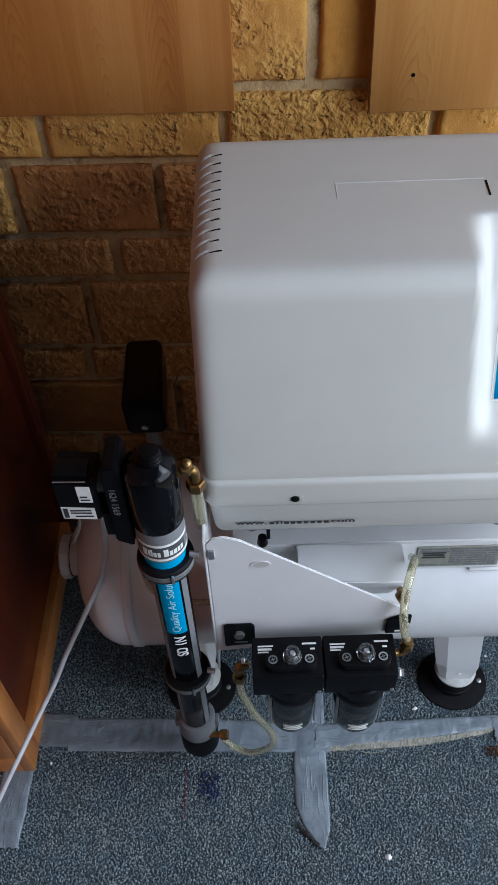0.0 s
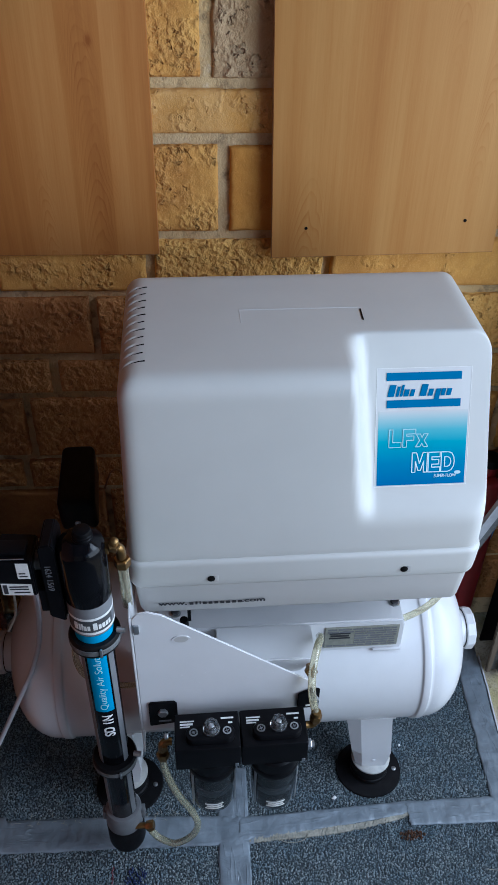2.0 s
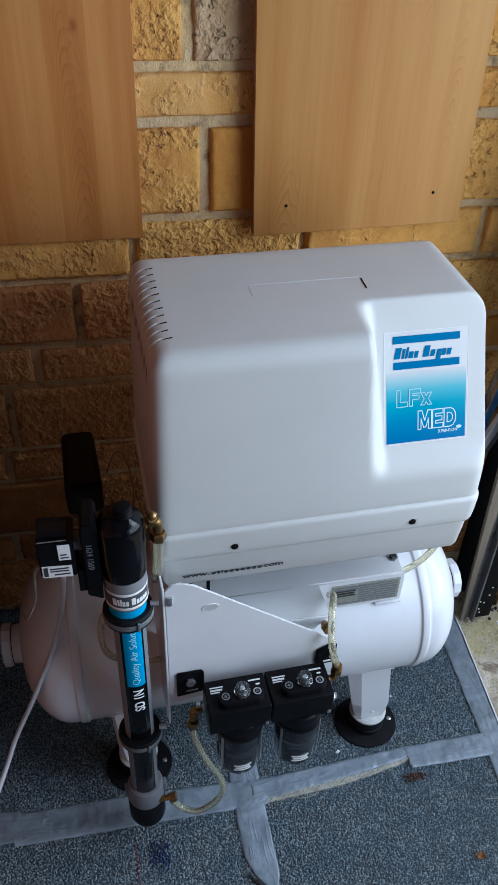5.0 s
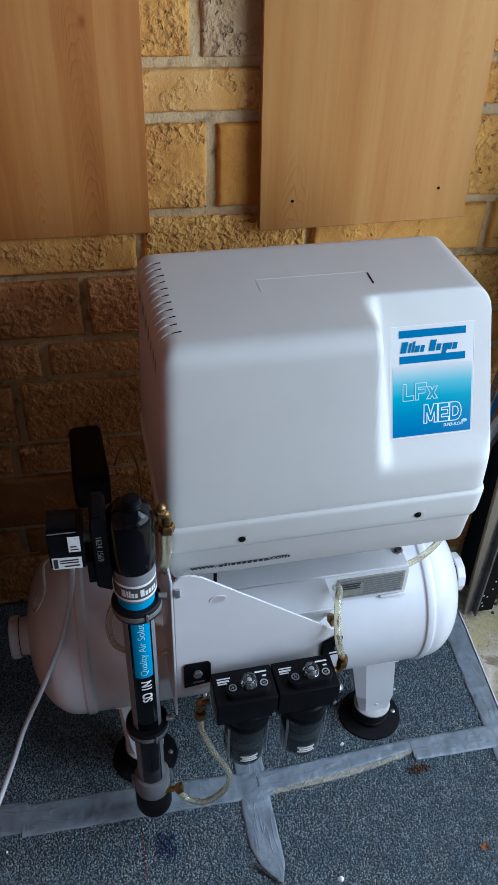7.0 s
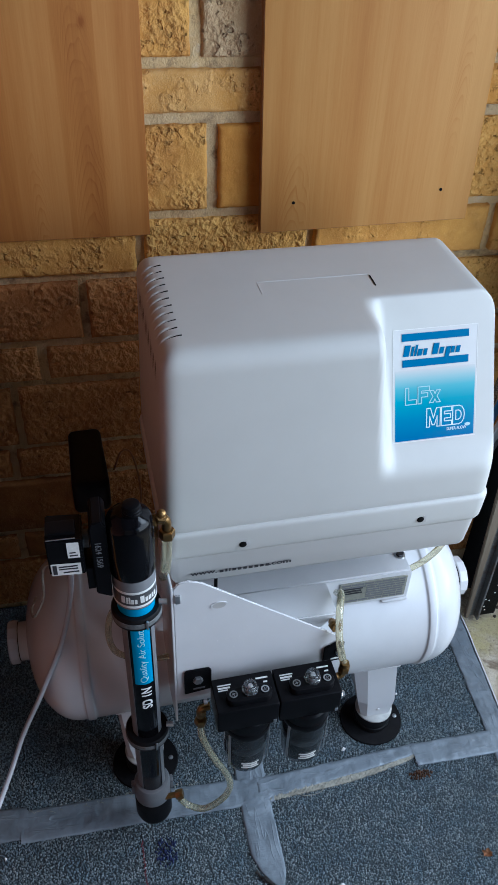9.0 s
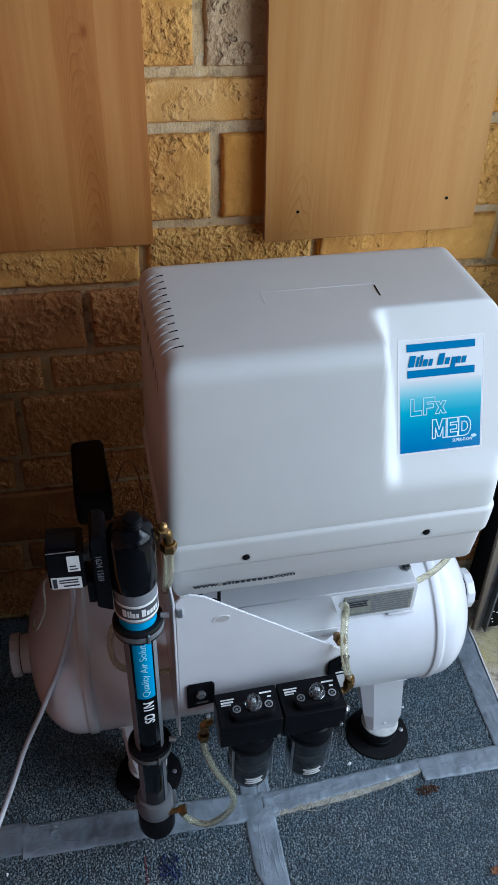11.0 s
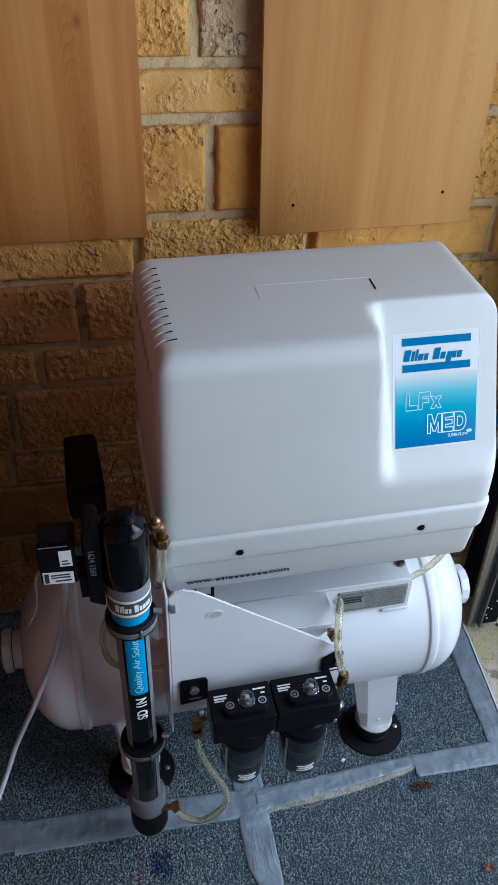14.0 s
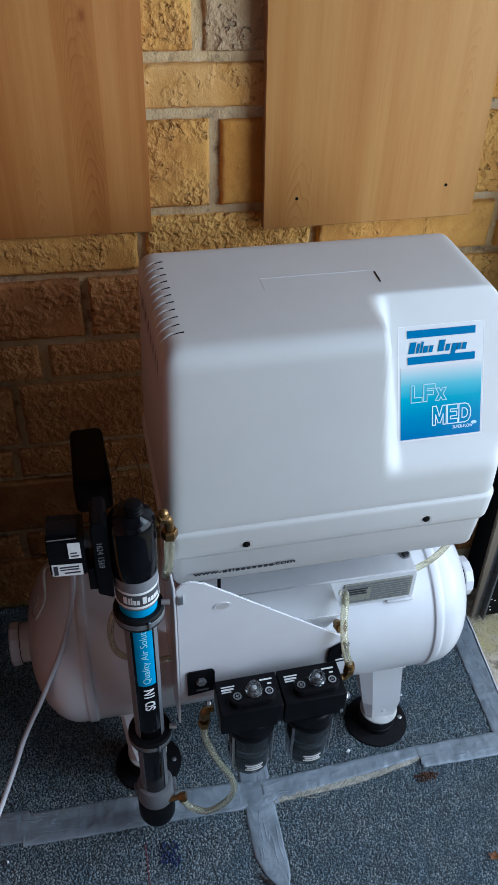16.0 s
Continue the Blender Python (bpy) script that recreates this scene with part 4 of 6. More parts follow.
def rounded_shell(lo, hi, r, step, shape):
    """A box with round edges, as a fine grid whose points shape() may move."""
    size = [hi[i] - lo[i] for i in range(3)]
    seen, bm = {}, bmesh.new()

    def lines(i):
        n = max(2, round((size[i] - 2 * r) / step))
        core = [lo[i] + r + (size[i] - 2 * r) * k / n for k in range(n + 1)]
        arc = [1 - math.cos(a * math.pi / 2 / 5) for a in range(5)]
        return [lo[i] + r * (math.tan(math.pi / 4 * k / 5)) for k in range(5)] + core + [hi[i] - r * (math.tan(math.pi / 4 * k / 5)) for k in range(4, -1, -1)]

    grid = [lines(i) for i in range(3)]

    def vert(p):
        key = tuple(round(c, 6) for c in p)
        if key not in seen:
            q = Vector([min(max(p[i], lo[i] + r), hi[i] - r) for i in range(3)])
            d = Vector(p) - q
            w = q + d.normalized() * r if d.length > 1e-9 else Vector(p)
            seen[key] = bm.verts.new(shape(w))
        return seen[key]

    for ax in range(3):
        a, b = [i for i in range(3) if i != ax]
        for side in (lo[ax], hi[ax]):
            for i in range(len(grid[a]) - 1):
                for k in range(len(grid[b]) - 1):
                    vs = []
                    for s, t in ((0, 0), (1, 0), (1, 1), (0, 1)):
                        p = [0, 0, 0]
                        p[ax], p[a], p[b] = side, grid[a][i + s], grid[b][k + t]
                        vs.append(vert(p))
                    if len(set(vs)) == 4:
                        bm.faces.new(vs)
    return bm


def hood_shape(w):
    """The lid's draught, and the flat cut back for the badge."""
    w = w.copy()
    cx, cy = 0.173, 0.7625
    dx, dy = abs(w.x - cx) - 0.210, abs(w.y - cy) - 0.1155
    if dx > 1e-6 and dy > 1e-6:
        k = math.hypot(dx, dy) / (dx ** 3.2 + dy ** 3.2) ** (1 / 3.2)
        w.x = cx + math.copysign(0.210 + dx * k, w.x - cx)
        w.y = cy + math.copysign(0.1155 + dy * k, w.y - cy)
    up = smooth01(w.z, 0.66, 0.95)
    w.x -= 0.006 * up * (1 if w.x > 0.166 else -1) * abs(w.x - 0.166) / 0.23
    if w.y < 0.78:
        w.y += 0.008 * up * (0.78 - w.y) / 0.16
    d = (w - PAD_P).dot(PAD_N)
    k = smooth01(w.x + 0.010 - 0.019 * (0.94 - w.z) / 0.2, 0.224, 0.252) * smooth01(w.z + 0.25 * max(0.0, 0.255 - w.x), 0.712, 0.775)
    soft = 0.5 * (d + math.sqrt(d * d + 0.000010))
    w -= PAD_N * (soft * k)
    return YAW @ w


hood = part("hood", rounded_shell((-0.064, 0.620, 0.655), (0.410, 0.905, 0.950), 0.027, 0.006, hood_shape), M_HOOD, comp, "light grey moulded sound hood", angle=180)


def rect_loft(x0, x1, y0, y1, rc, profile, m):
    """A rounded rectangle carried up through rows of (outset, z)."""
    bm, rings = bmesh.new(), []
    for off, z in profile:
        ring = []
        r = max(0.002, rc + off)
        for cx, cy, a0 in ((x1 - rc, y1 - rc, 0), (x0 + rc, y1 - rc, 90), (x0 + rc, y0 + rc, 180), (x1 - rc, y0 + rc, 270)):
            for k in range(9):
                a = radians(a0 + 90 * k / 8)
                ring.append(bm.verts.new(m @ Vector((cx + r * math.cos(a), cy + r * math.sin(a), z))))
        rings.append(ring)
    n = len(rings[0])
    for a, b in zip(rings, rings[1:]):
        for k in range(n):
            bm.faces.new((a[k], a[(k + 1) % n], b[(k + 1) % n], b[k]))
    bm.faces.new(rings[0][::-1])
    bm.faces.new(rings[-1])
    return bm


part("rim", rect_loft(-0.064, 0.410, 0.620, 0.905, 0.018, [(-0.006, 0.622), (-0.001, 0.6235), (0.0012, 0.628), (0.0024, 0.640), (0.0036, 0.664), (0.0036, 0.6680), (0.0026, 0.6715), (0.0002, 0.6735), (-0.004, 0.6742)], YAW), M_HOOD, comp, "grey moulded rim of the hood", angle=50)
part("tray", rect_loft(-0.064, 0.410, 0.620, 0.905, 0.022, [(-0.021, 0.5565), (-0.017, 0.5572), (-0.0115, 0.5605), (-0.0085, 0.567), (-0.0055, 0.595), (-0.0030, 0.6225), (-0.0030, 0.630)], YAW), M_TRAY, comp, "grey moulded tray under the hood", angle=50)
for x, z in ((0.045, 0.640), (0.308, 0.641)):
    m = YAW @ pose(x, 0.6172, z, 90)
    sc = part("hood_screw", lathe_bm([(0.0001, -0.002), (0.0052, -0.002), (0.0052, 0.0008), (0.0042, 0.0014), (0.0001, 0.0016)], m, 20), M_SLOT, comp, "black recessed screw")
    part("socket", box_bm((x + 0.004, 0.6165, z - 0.006), (x + 0.0095, 0.6178, z + 0.0055), 0.0005, m=YAW), M_TRAY, sc)


def bars(name, rows, y, m, mat, parent, label="", slant=0.0):
    """Plain bars where there is lettering: rows of (x0, x1, z0, z1)."""
    return part(name, join(*[prism_bm([(x0, z0), (x1, z0), (x1 + slant * (z1 - z0), z1), (x0 + slant * (z1 - z0), z1)], y, y + 0.0006, 0, m) for x0, x1, z0, z1 in rows]), mat, parent, label, smooth=False)


def fitted_text(body, x0, x1, z0, height, m, thick=0.0003, bold=0.0):
    """Lettering stretched to run from x0 to x1, facing the room, on the line z0."""
    bm = text_bm(body, 1.0, Matrix(), thick=0.0, bold=bold)
    xs, ys = [v.co.x for v in bm.verts], [v.co.y for v in bm.verts]
    kx, ky = (x1 - x0) / (max(xs) - min(xs)), height / (max(ys) - min(ys))
    lo, base_y = min(xs), min(ys)
    for v in bm.verts:
        v.co = Vector((x0 + (v.co.x - lo) * kx, 0.0 if v.co.z <= 0 else -thick, z0 + (v.co.y - base_y) * ky))
    bm.transform(m)
    return bm


WEB = YAW @ pose(0, 0.6254, 0) @ pose(0, 0, 0.5795, 7) @ pose(0, 0, -0.5795)
part("web_lettering", fitted_text("www.", -0.0290, 0.0105, 0.5795, 0.0066, WEB, bold=0.03), M_INK, comp, "dark printed lettering")
part("web_lettering", fitted_text(".com", 0.0870, 0.1200, 0.5795, 0.0068, WEB, bold=0.03), M_INK, comp, "dark printed lettering")
letters = []
x = 0.0140
for tall, w in zip((0, 1, 1, 0, 0, 0, 0, 0, 0, 0), (6.6, 3.6, 2.2, 6.6, 6.2, 6.4, 6.8, 6.8, 6.4, 6.8)):
    w *= 0.00084
    letters.append((x, x + w, 0.5795, 0.5795 + (0.0064 if tall else 0.0050)))
    x += w + 0.0027
bars("web_mark", letters, -0.0003, WEB, M_INK, comp, "dark printed mark between the lettering")

# air slots that wrap from the top over the upper edge of the side
for k in range(11):
    y = 0.676 + k * 0.0181
    run = 0.022 if k else 0.028
    path = [(-0.027 - 0.001 * (k % 2) + 0.002 * (k == 0), y, 0.9498), (-0.034, y - 0.0012, 0.9490), (-0.0425, y - 0.003, 0.9462), (-0.0505, y - 0.004, 0.9400), (-0.0558, y - 0.0045, 0.930), (-0.0578, y - 0.0045, 0.915), (-0.0580, y - 0.0045, 0.885), (-0.0583, y - 0.0045, 0.86)]
    slot = part("air_slot", tube_bm([YAW @ Vector(p) for p in path], lambda u: 0.0013 if u < 0.45 else 0.0008, 6, 5), M_SLOT, hood, "dark curved air slot")
    lip = [(p[0] - 0.0002, p[1] + 0.0042, p[2] + 0.0002) for p in path[1:5]]
    part("louvre", tube_bm([YAW @ Vector(p) for p in lip], lambda u: 0.0023 * math.sin(math.pi * min(0.98, max(0.03, u))) + 0.0004, 8, 5), M_HOOD, hood)

# the folded handle lines in the top
LT = YAW
part("top_seam", join(box_bm((0.091, 0.789, 0.9492), (0.246, 0.7905, 0.9506), 0.0003, 1, LT), box_bm((0.091, 0.757, 0.9492), (0.0922, 0.7905, 0.9504), 0.0003, 1, LT)), M_FILM, hood, "raised pale seam line")
part("top_slit", prism_bm([(0.2458, 0.0), (0.2475, 0.0), (0.2465, -0.028), (0.2448, -0.028)], 0, 0.0016, 0, LT @ Matrix(((1, 0, 0, 0), (0, 0, 1, 0.7850), (0, 1, 0, 0.9492), (0, 0, 0, 1)))), M_SLOT, hood, "dark slit", smooth=False)

# the badge on the cut-back flat
PAD = YAW @ Matrix.Translation((0.320, PAD_P.y, PAD_P.z)) @ Matrix(((1, 0, 0, 0), (0, 0.386, -0.922, 0), (0, 0.922, 0.386, 0), (0, 0, 0, 1)))
LIFT = 0.0002


def flat(x0, x1, y0, y1, h, slant=0.0, t=0.0003):
    return prism_bm([(x0, y0), (x1, y0), (x1 + slant * (y1 - y0), y1), (x0 + slant * (y1 - y0), y1)], h, h + t, 0, PAD @ Matrix(((1, 0, 0, 0), (0, 0, 1, 0), (0, 1, 0, 0), (0, 0, 0, 1))))


badge = part("badge", flat(-0.0610, 0.0590, -0.0760, 0.0790, LIFT - 0.0008, t=0.0007), M_FILM, comp, "white and blue printed badge", smooth=False)
part("film_edge", join(flat(-0.0618, 0.0598, 0.0788, 0.0796, LIFT - 0.0008, t=0.0009), flat(-0.0618, 0.0598, -0.0768, -0.0760, LIFT - 0.0008, t=0.0009), flat(-0.0618, -0.0610, -0.0760, 0.0788, LIFT - 0.0008, t=0.0009), flat(0.0590, 0.0598, -0.0760, 0.0788, LIFT - 0.0008, t=0.0009)), M_PALE, badge, "bright edge of the film", smooth=False)


def outlined(name, shapes, x0, y0, kx, ky, w, mat, label):
    """Letters drawn by their outline alone: closed runs of corner points on a unit grid."""
    bits = []
    for pts in shapes:
        q = [Vector((x0 + a * kx, y0 + b * ky)) for a, b in pts]
        for a, b in zip(q, q[1:] + q[:1]):
            d = (b - a).normalized() * (w / 2)
            n = Vector((-d.y, d.x))
            bits.append(prism_bm([tuple(p) for p in (a - d - n, b + d - n, b + d + n, a - d + n)], LIFT + 0.0003, LIFT + 0.0007, 0, PAD @ Matrix(((1, 0, 0, 0), (0, 0, 1, 0), (0, 1, 0, 0), (0, 0, 0, 1)))))
    return part(name, join(*bits), mat, badge, label, smooth=False)


def shifted(pts, dx):
    return [(a + dx, b) for a, b in pts]


GL = [(0, 0), (0, 1), (0.28, 1), (0.28, 0.28), (0.92, 0.28), (0.92, 0)]
GF = [(0, 0), (0, 1), (0.95, 1), (0.95, 0.74), (0.28, 0.74), (0.28, 0.62), (0.82, 0.62), (0.82, 0.38), (0.28, 0.38), (0.28, 0)]
GX = [(0, 0), (0.29, 0.36), (0.02, 0.72), (0.34, 0.72), (0.47, 0.52), (0.60, 0.72), (0.92, 0.72), (0.64, 0.36), (0.93, 0), (0.60, 0), (0.47, 0.20), (0.33, 0)]
GM = [(0, 0), (0, 1), (0.34, 1), (0.60, 0.46), (0.86, 1), (1.20, 1), (1.20, 0), (0.93, 0), (0.93, 0.56), (0.70, 0.10), (0.50, 0.10), (0.27, 0.56), (0.27, 0)]
GE = [(0, 0), (0, 1), (0.92, 1), (0.92, 0.76), (0.28, 0.76), (0.28, 0.62), (0.84, 0.62), (0.84, 0.39), (0.28, 0.39), (0.28, 0.24), (0.94, 0.24), (0.94, 0)]
GD = [(0, 0), (0, 1), (0.55, 1), (0.82, 0.93), (1.0, 0.74), (1.05, 0.5), (1.0, 0.26), (0.82, 0.07), (0.55, 0)]
GD_IN = [(0.28, 0.25), (0.28, 0.75), (0.50, 0.75), (0.66, 0.70), (0.75, 0.60), (0.77, 0.5), (0.75, 0.40), (0.66, 0.30), (0.50, 0.25)]


def graded():
    bm = bmesh.new()
    bmesh.ops.create_grid(bm, x_segments=1, y_segments=1, size=0.5)
    for v in bm.verts:
        v.co = Vector((-0.0585 + (v.co.x + 0.5) * 0.1155, -0.0745 + (v.co.y + 0.5) * 0.0990, LIFT + 0.0002))
    r = bmesh.ops.extrude_face_region(bm, geom=bm.faces[:])
    for v in (e for e in r["geom"] if isinstance(e, bmesh.types.BMVert)):
        v.co.z -= 0.0004
    return bm


gp = part("graded_print", graded(), M_GRADE, badge, "cyan to blue graded print", smooth=False)
gp.matrix_basis = PAD
part("print_bar", flat(-0.0495, 0.0465, 0.0635, 0.0735, LIFT + 0.0003), M_BLUE, badge, "blue bar", smooth=False)
part("print_bar", flat(-0.0485, 0.0465, 0.0285, 0.0385, LIFT + 0.0003), M_BLUE, badge, "blue bar", smooth=False)
x = -0.0480
for h, low, w in ((0.0150, 0, 8.2), (0.0130, 0, 3.6), (0.0150, 0, 3.2), (0.0090, 0, 6.2), (0.0090, 0, 5.0), (0, 0, 4.0), (0.0150, 0, 8.2), (0.0090, 0, 6.0), (0.0090, -0.0045, 6.4), (0.0090, 0, 5.2), (0.0090, 0, 6.0)):
    w *= 0.00118
    if h:
        part("print_mark", flat(x, x + w * 0.86, 0.0430 + low, 0.0430 + h, LIFT + 0.0003, 0.22), M_BLUE, badge, smooth=False)
    x += w + 0.0009
outlined("model_letters", [GL, shifted(GF, 1.05), shifted(GX, 2.02)], -0.0440, -0.0235, 0.0172, 0.0235, 0.0010, M_LTBLUE, "pale outlined letters")
outlined("model_letters", [GM, shifted(GE, 1.30), shifted(GD, 2.32), shifted(GD_IN, 2.32)], -0.0130, -0.0580, 0.0165, 0.0265, 0.0012, M_PALEPRINT, "white outlined letters")
part("small_letters", text_bm("SUPER-FLOW", 0.0062, PAD @ pose(0.0165, -0.0655, LIFT + 0.0003), squeeze=0.80), M_PALEPRINT, badge)
part("small_mark", lathe_bm([(0.0001, 0), (0.0042, 0), (0.0042, 0.0003), (0.0001, 0.0003)], PAD @ pose(0.0475, -0.0595, LIFT + 0.0003) @ Matrix.Diagonal((1, 0.55, 1, 1)), 20), M_LTBLUE, badge)

# tank with dished ends
TY, TZ, TR = 0.776, 0.302, 0.1455
AX = YAW @ pose(0, TY, TZ, 0, 90, 0)


def tank_profile():
    rows = [(0.012, -0.292)]
    for k in range(1, 15):
        a = math.pi / 2 * k / 14
        rows.append((TR * math.sin(a) ** 0.85, -0.212 - 0.080 * math.cos(a)))
    for x in (-0.196, 0.392):
        rows += [(TR, x - 0.012), (TR, x - 0.0085), (TR + 0.0006, x - 0.0078), (TR + 0.0026, x - 0.0066), (TR + 0.0030, x - 0.0052), (TR + 0.0030, x + 0.0044), (TR + 0.0026, x + 0.0058), (TR + 0.0006, x + 0.0070), (TR, x + 0.0077), (TR, x + 0.012)]
    for k in range(13, 0, -1):
        a = math.pi / 2 * k / 14
        rows.append((TR * math.sin(a) ** 0.85, 0.406 + 0.076 * math.cos(a)))
    return rows + [(0.012, 0.486)]


part("tank", lathe_bm(tank_profile(), AX, 72), M_TANK, comp, "white enamelled horizontal pressure tank", angle=50)
for s, x0 in ((-1, -0.284), (1, 0.473)):
    m = AX @ pose(0, 0, x0) @ (pose(0, 0, 0) if s > 0 else pose(0, 0, 0, 180))
    port = part("tank_port", lathe_bm([(0.036, -0.006), (0.034, 0.0), (0.033, 0.020), (0.0325, 0.0215)], m, 40), M_TANK, comp, "white threaded tank port")
    part("port_plug", lathe_bm([(0.036, 0.0222), (0.0375, 0.024), (0.0375, 0.036), (0.035, 0.0385), (0.020, 0.0385), (0.018, 0.036), (0.0002, 0.036)], m, 12), M_TANK, port, "white hexagonal plug", angle=25)
    part("seal", lathe_bm([(0.0325, 0.0212), (0.0340, 0.0214), (0.0340, 0.0222), (0.0325, 0.0226)], m, 40), M_RUBBER, port, "thin dark seal")

# saddle under the hood, with the rating plate
part("saddle", prism_bm([(-0.04, 0.40), (0.347, 0.40), (0.347, 0.458), (0.343, 0.470), (-0.04, 0.470)], 0.668, 0.88, 0.003, YAW), M_TANK, comp, "white folded steel saddle")
# Block added out of sight to stop light passing under the tray.
part("tray_gap_block", box_bm((-0.02, 0.722, 0.4705), (0.335, 0.885, 0.557), 0.003, m=YAW), M_GALV, comp, "dull steel block closing the unseen gap under the tray")
part("saddle_web", prism_bm([(0.05, 0.440), (0.175, 0.440), (0.198, 0.470), (0.05, 0.474)], 0.605, 0.667, 0.002, YAW), M_TANK, comp)
part("saddle_lug", box_bm((0.300, 0.6625, 0.4005), (0.345, 0.6675, 0.4045), 0.0015, m=YAW), M_TANK, comp)
for x in (-0.01, 0.335):
    b = part("saddle_bolt", hexnut_bm(0.0068, 0.006, YAW @ pose(x, 0.702, 0.470)), M_INK, comp, "dark hexagon bolt", angle=20)
    part("washer", lathe_bm([(0.009, 0), (0.009, 0.0012), (0.0085, 0.0015)], YAW @ pose(x, 0.702, 0.470), 24), M_STEEL, b)
plate = part("rating_plate", box_bm((0.221, 0.6655, 0.4115), (0.338, 0.6678, 0.4595), 0.0004, 1, YAW), M_PLATE, comp, "grey metal rating plate with fine print", smooth=False)
rp = random.Random(11)
rows = []
for r in range(8):
    x, z = (0.225 if r < 2 or r > 6 else 0.268), 0.4565 - r * 0.0055
    while x < 0.330:
        w = rp.uniform(0.008, 0.022)
        rows.append((x, min(x + w, 0.334), z - 0.0030, z))
        x += w + rp.uniform(0.001, 0.003)
bars("plate_print", rows, 0.6649, YAW, M_GREY, plate)
bars("plate_mark", [(0.228, 0.261, 0.4445, 0.4475), (0.230, 0.259, 0.4385, 0.4425), (0.228, 0.261, 0.4335, 0.4365)], 0.6649, YAW, M_INK, plate, "dark printed mark")

# legs on rubber feet
def leg(x, y, flip, flare):
    w = Matrix.Translation((x, y, 0)) @ Matrix.Diagonal((flip, 1, 1, 1)) if flip > 0 else Matrix.Translation((x, y, 0)) @ pose(0, 0, 0, 0, 0, 180)
    bm = bmesh.new()
    # a folded channel: side, slanted cheek, front and side, narrowing towards the foot
    left = -0.042 - 0.024 * flare
    top = [(left + 0.006, 0.045), (left, -0.010), (left + 0.006 + 0.020 * flare, -0.019), (0.017, -0.019), (0.020, 0.045)]
    low = [(-0.040, 0.045), (-0.034 - 0.009 * flare, -0.015), (-0.026, -0.024), (0.028, -0.024), (0.031, 0.045)]
    foot_ = [(-0.028, 0.022), (-0.031, -0.012), (-0.020, -0.021), (0.023, -0.021), (0.026, 0.022)]
    rings = [[bm.verts.new((a, b, z)) for a, b in prof] for prof, z in ((foot_, 0.050), (low, 0.098), (top, 0.225))]
    for a, b in zip(rings, rings[1:]):
        for k in range(4):
            bm.faces.new((a[k], a[k + 1], b[k + 1], b[k]))
    bmesh.ops.recalc_face_normals(bm, faces=bm.faces)
    bmesh.ops.solidify(bm, geom=bm.faces[:], thickness=0.0035)
    bm.transform(w)
    lg = part("leg", bm, M_TANK, comp, "white folded steel leg", angle=7)
    part("leg_flange", box_bm((x + left - 0.001, y - 0.0235, 0.207), (x + 0.024, y + 0.05, 0.2095), 0.001), M_TANK, lg)
    part("leg_screw", lathe_bm([(0.0035, 0), (0.0035, 0.0012), (0.002, 0.0018)], pose(x - 0.001, y - 0.0222, 0.072, 90), 10), M_TANK, lg)
    ft = part("foot", lathe_bm([(0.0345, 0.0075), (0.0355, 0.010), (0.0355, 0.020), (0.0340, 0.0215), (0.0340, 0.0235), (0.0352, 0.0250), (0.0352, 0.043), (0.0335, 0.0456)], pose(x, y, 0), 36), M_RUBBER, lg, "ribbed black rubber foot")
    part("pad_plate", lathe_bm([(0.034, 0.0455), (0.0360, 0.0460), (0.0360, 0.0490), (0.0350, 0.0497), (0.0002, 0.0498)], pose(x, y, 0), 36), M_WASHER, lg, "pale dull washer plate")
    part("foot_flange", lathe_bm([(0.060, 0.0), (0.0625, 0.003), (0.061, 0.0065), (0.036, 0.0085)], pose(x, y, 0) @ Matrix.Diagonal((1, 0.94, 1, 1)), 44), M_RUBBER, lg, "round black rubber base plate")
    part("base_screw", lathe_bm([(0.0045, 0.0062), (0.0045, 0.0082), (0.003, 0.009)], pose(x + 0.048, y - 0.004, 0), 12), M_STEEL, lg)


leg(0.339, 0.690, 1, 1.0)
leg(-0.116, 0.677, 1, 0.0)
leg(0.322, 0.885, -1, 0.0)
leg(-0.134, 0.872, -1, 0.0)

# front bracket sheet with a folded flange
BR = pose(0.06, 0.565, 0) @ pose(0, 0, 0, 0, 0, 3.2) @ pose(-0.06, -0.565, 0)
br = part("bracket", prism_bm([(-0.060, 0.372), (0.196, 0.395), (0.196, 0.452), (0.185, 0.464), (-0.020, 0.634), (-0.038, 0.642), (-0.052, 0.640), (-0.060, 0.630)], 0.563, 0.5662, 0.0012, BR), M_TANK, comp, "white triangular sheet steel bracket")
part("bracket_flange", box_bm((-0.0632, 0.5625, 0.318), (-0.0601, 0.672, 0.634), 0.0012, m=BR), M_TANK, br)
part("slot_hole", lathe_bm([(0.0002, 0), (0.0115, 0), (0.0115, 0.0005), (0.0002, 0.0005)], BR @ pose(0.003, 0.5628, 0.583, 90) @ Matrix.Diagonal((1, 0.62, 1, 1)), 24), M_TRAY, br, "shaded round hole")
part("slot_rim", lathe_bm([(0.0095, 0), (0.0122, 0), (0.0122, 0.0008), (0.0095, 0.0008)], BR @ pose(0.003, 0.5629, 0.583, 90) @ Matrix.Diagonal((1, 0.62, 1, 1)), 24, cap=False), M_TANK, br)
part("flange_bolt", box_bm((-0.0575, 0.5595, 0.603), (-0.0505, 0.5632, 0.619), 0.001, m=BR), M_STEEL, br, "zinc bolt end")
bb = part("bracket_clip", prism_bm([(-0.049, 0.392), (-0.008, 0.396), (-0.008, 0.442), (-0.0115, 0.447), (-0.046, 0.448), (-0.049, 0.444)], 0.5585, 0.5622, 0.001, BR), M_BLACK, comp, "black mounting tab")
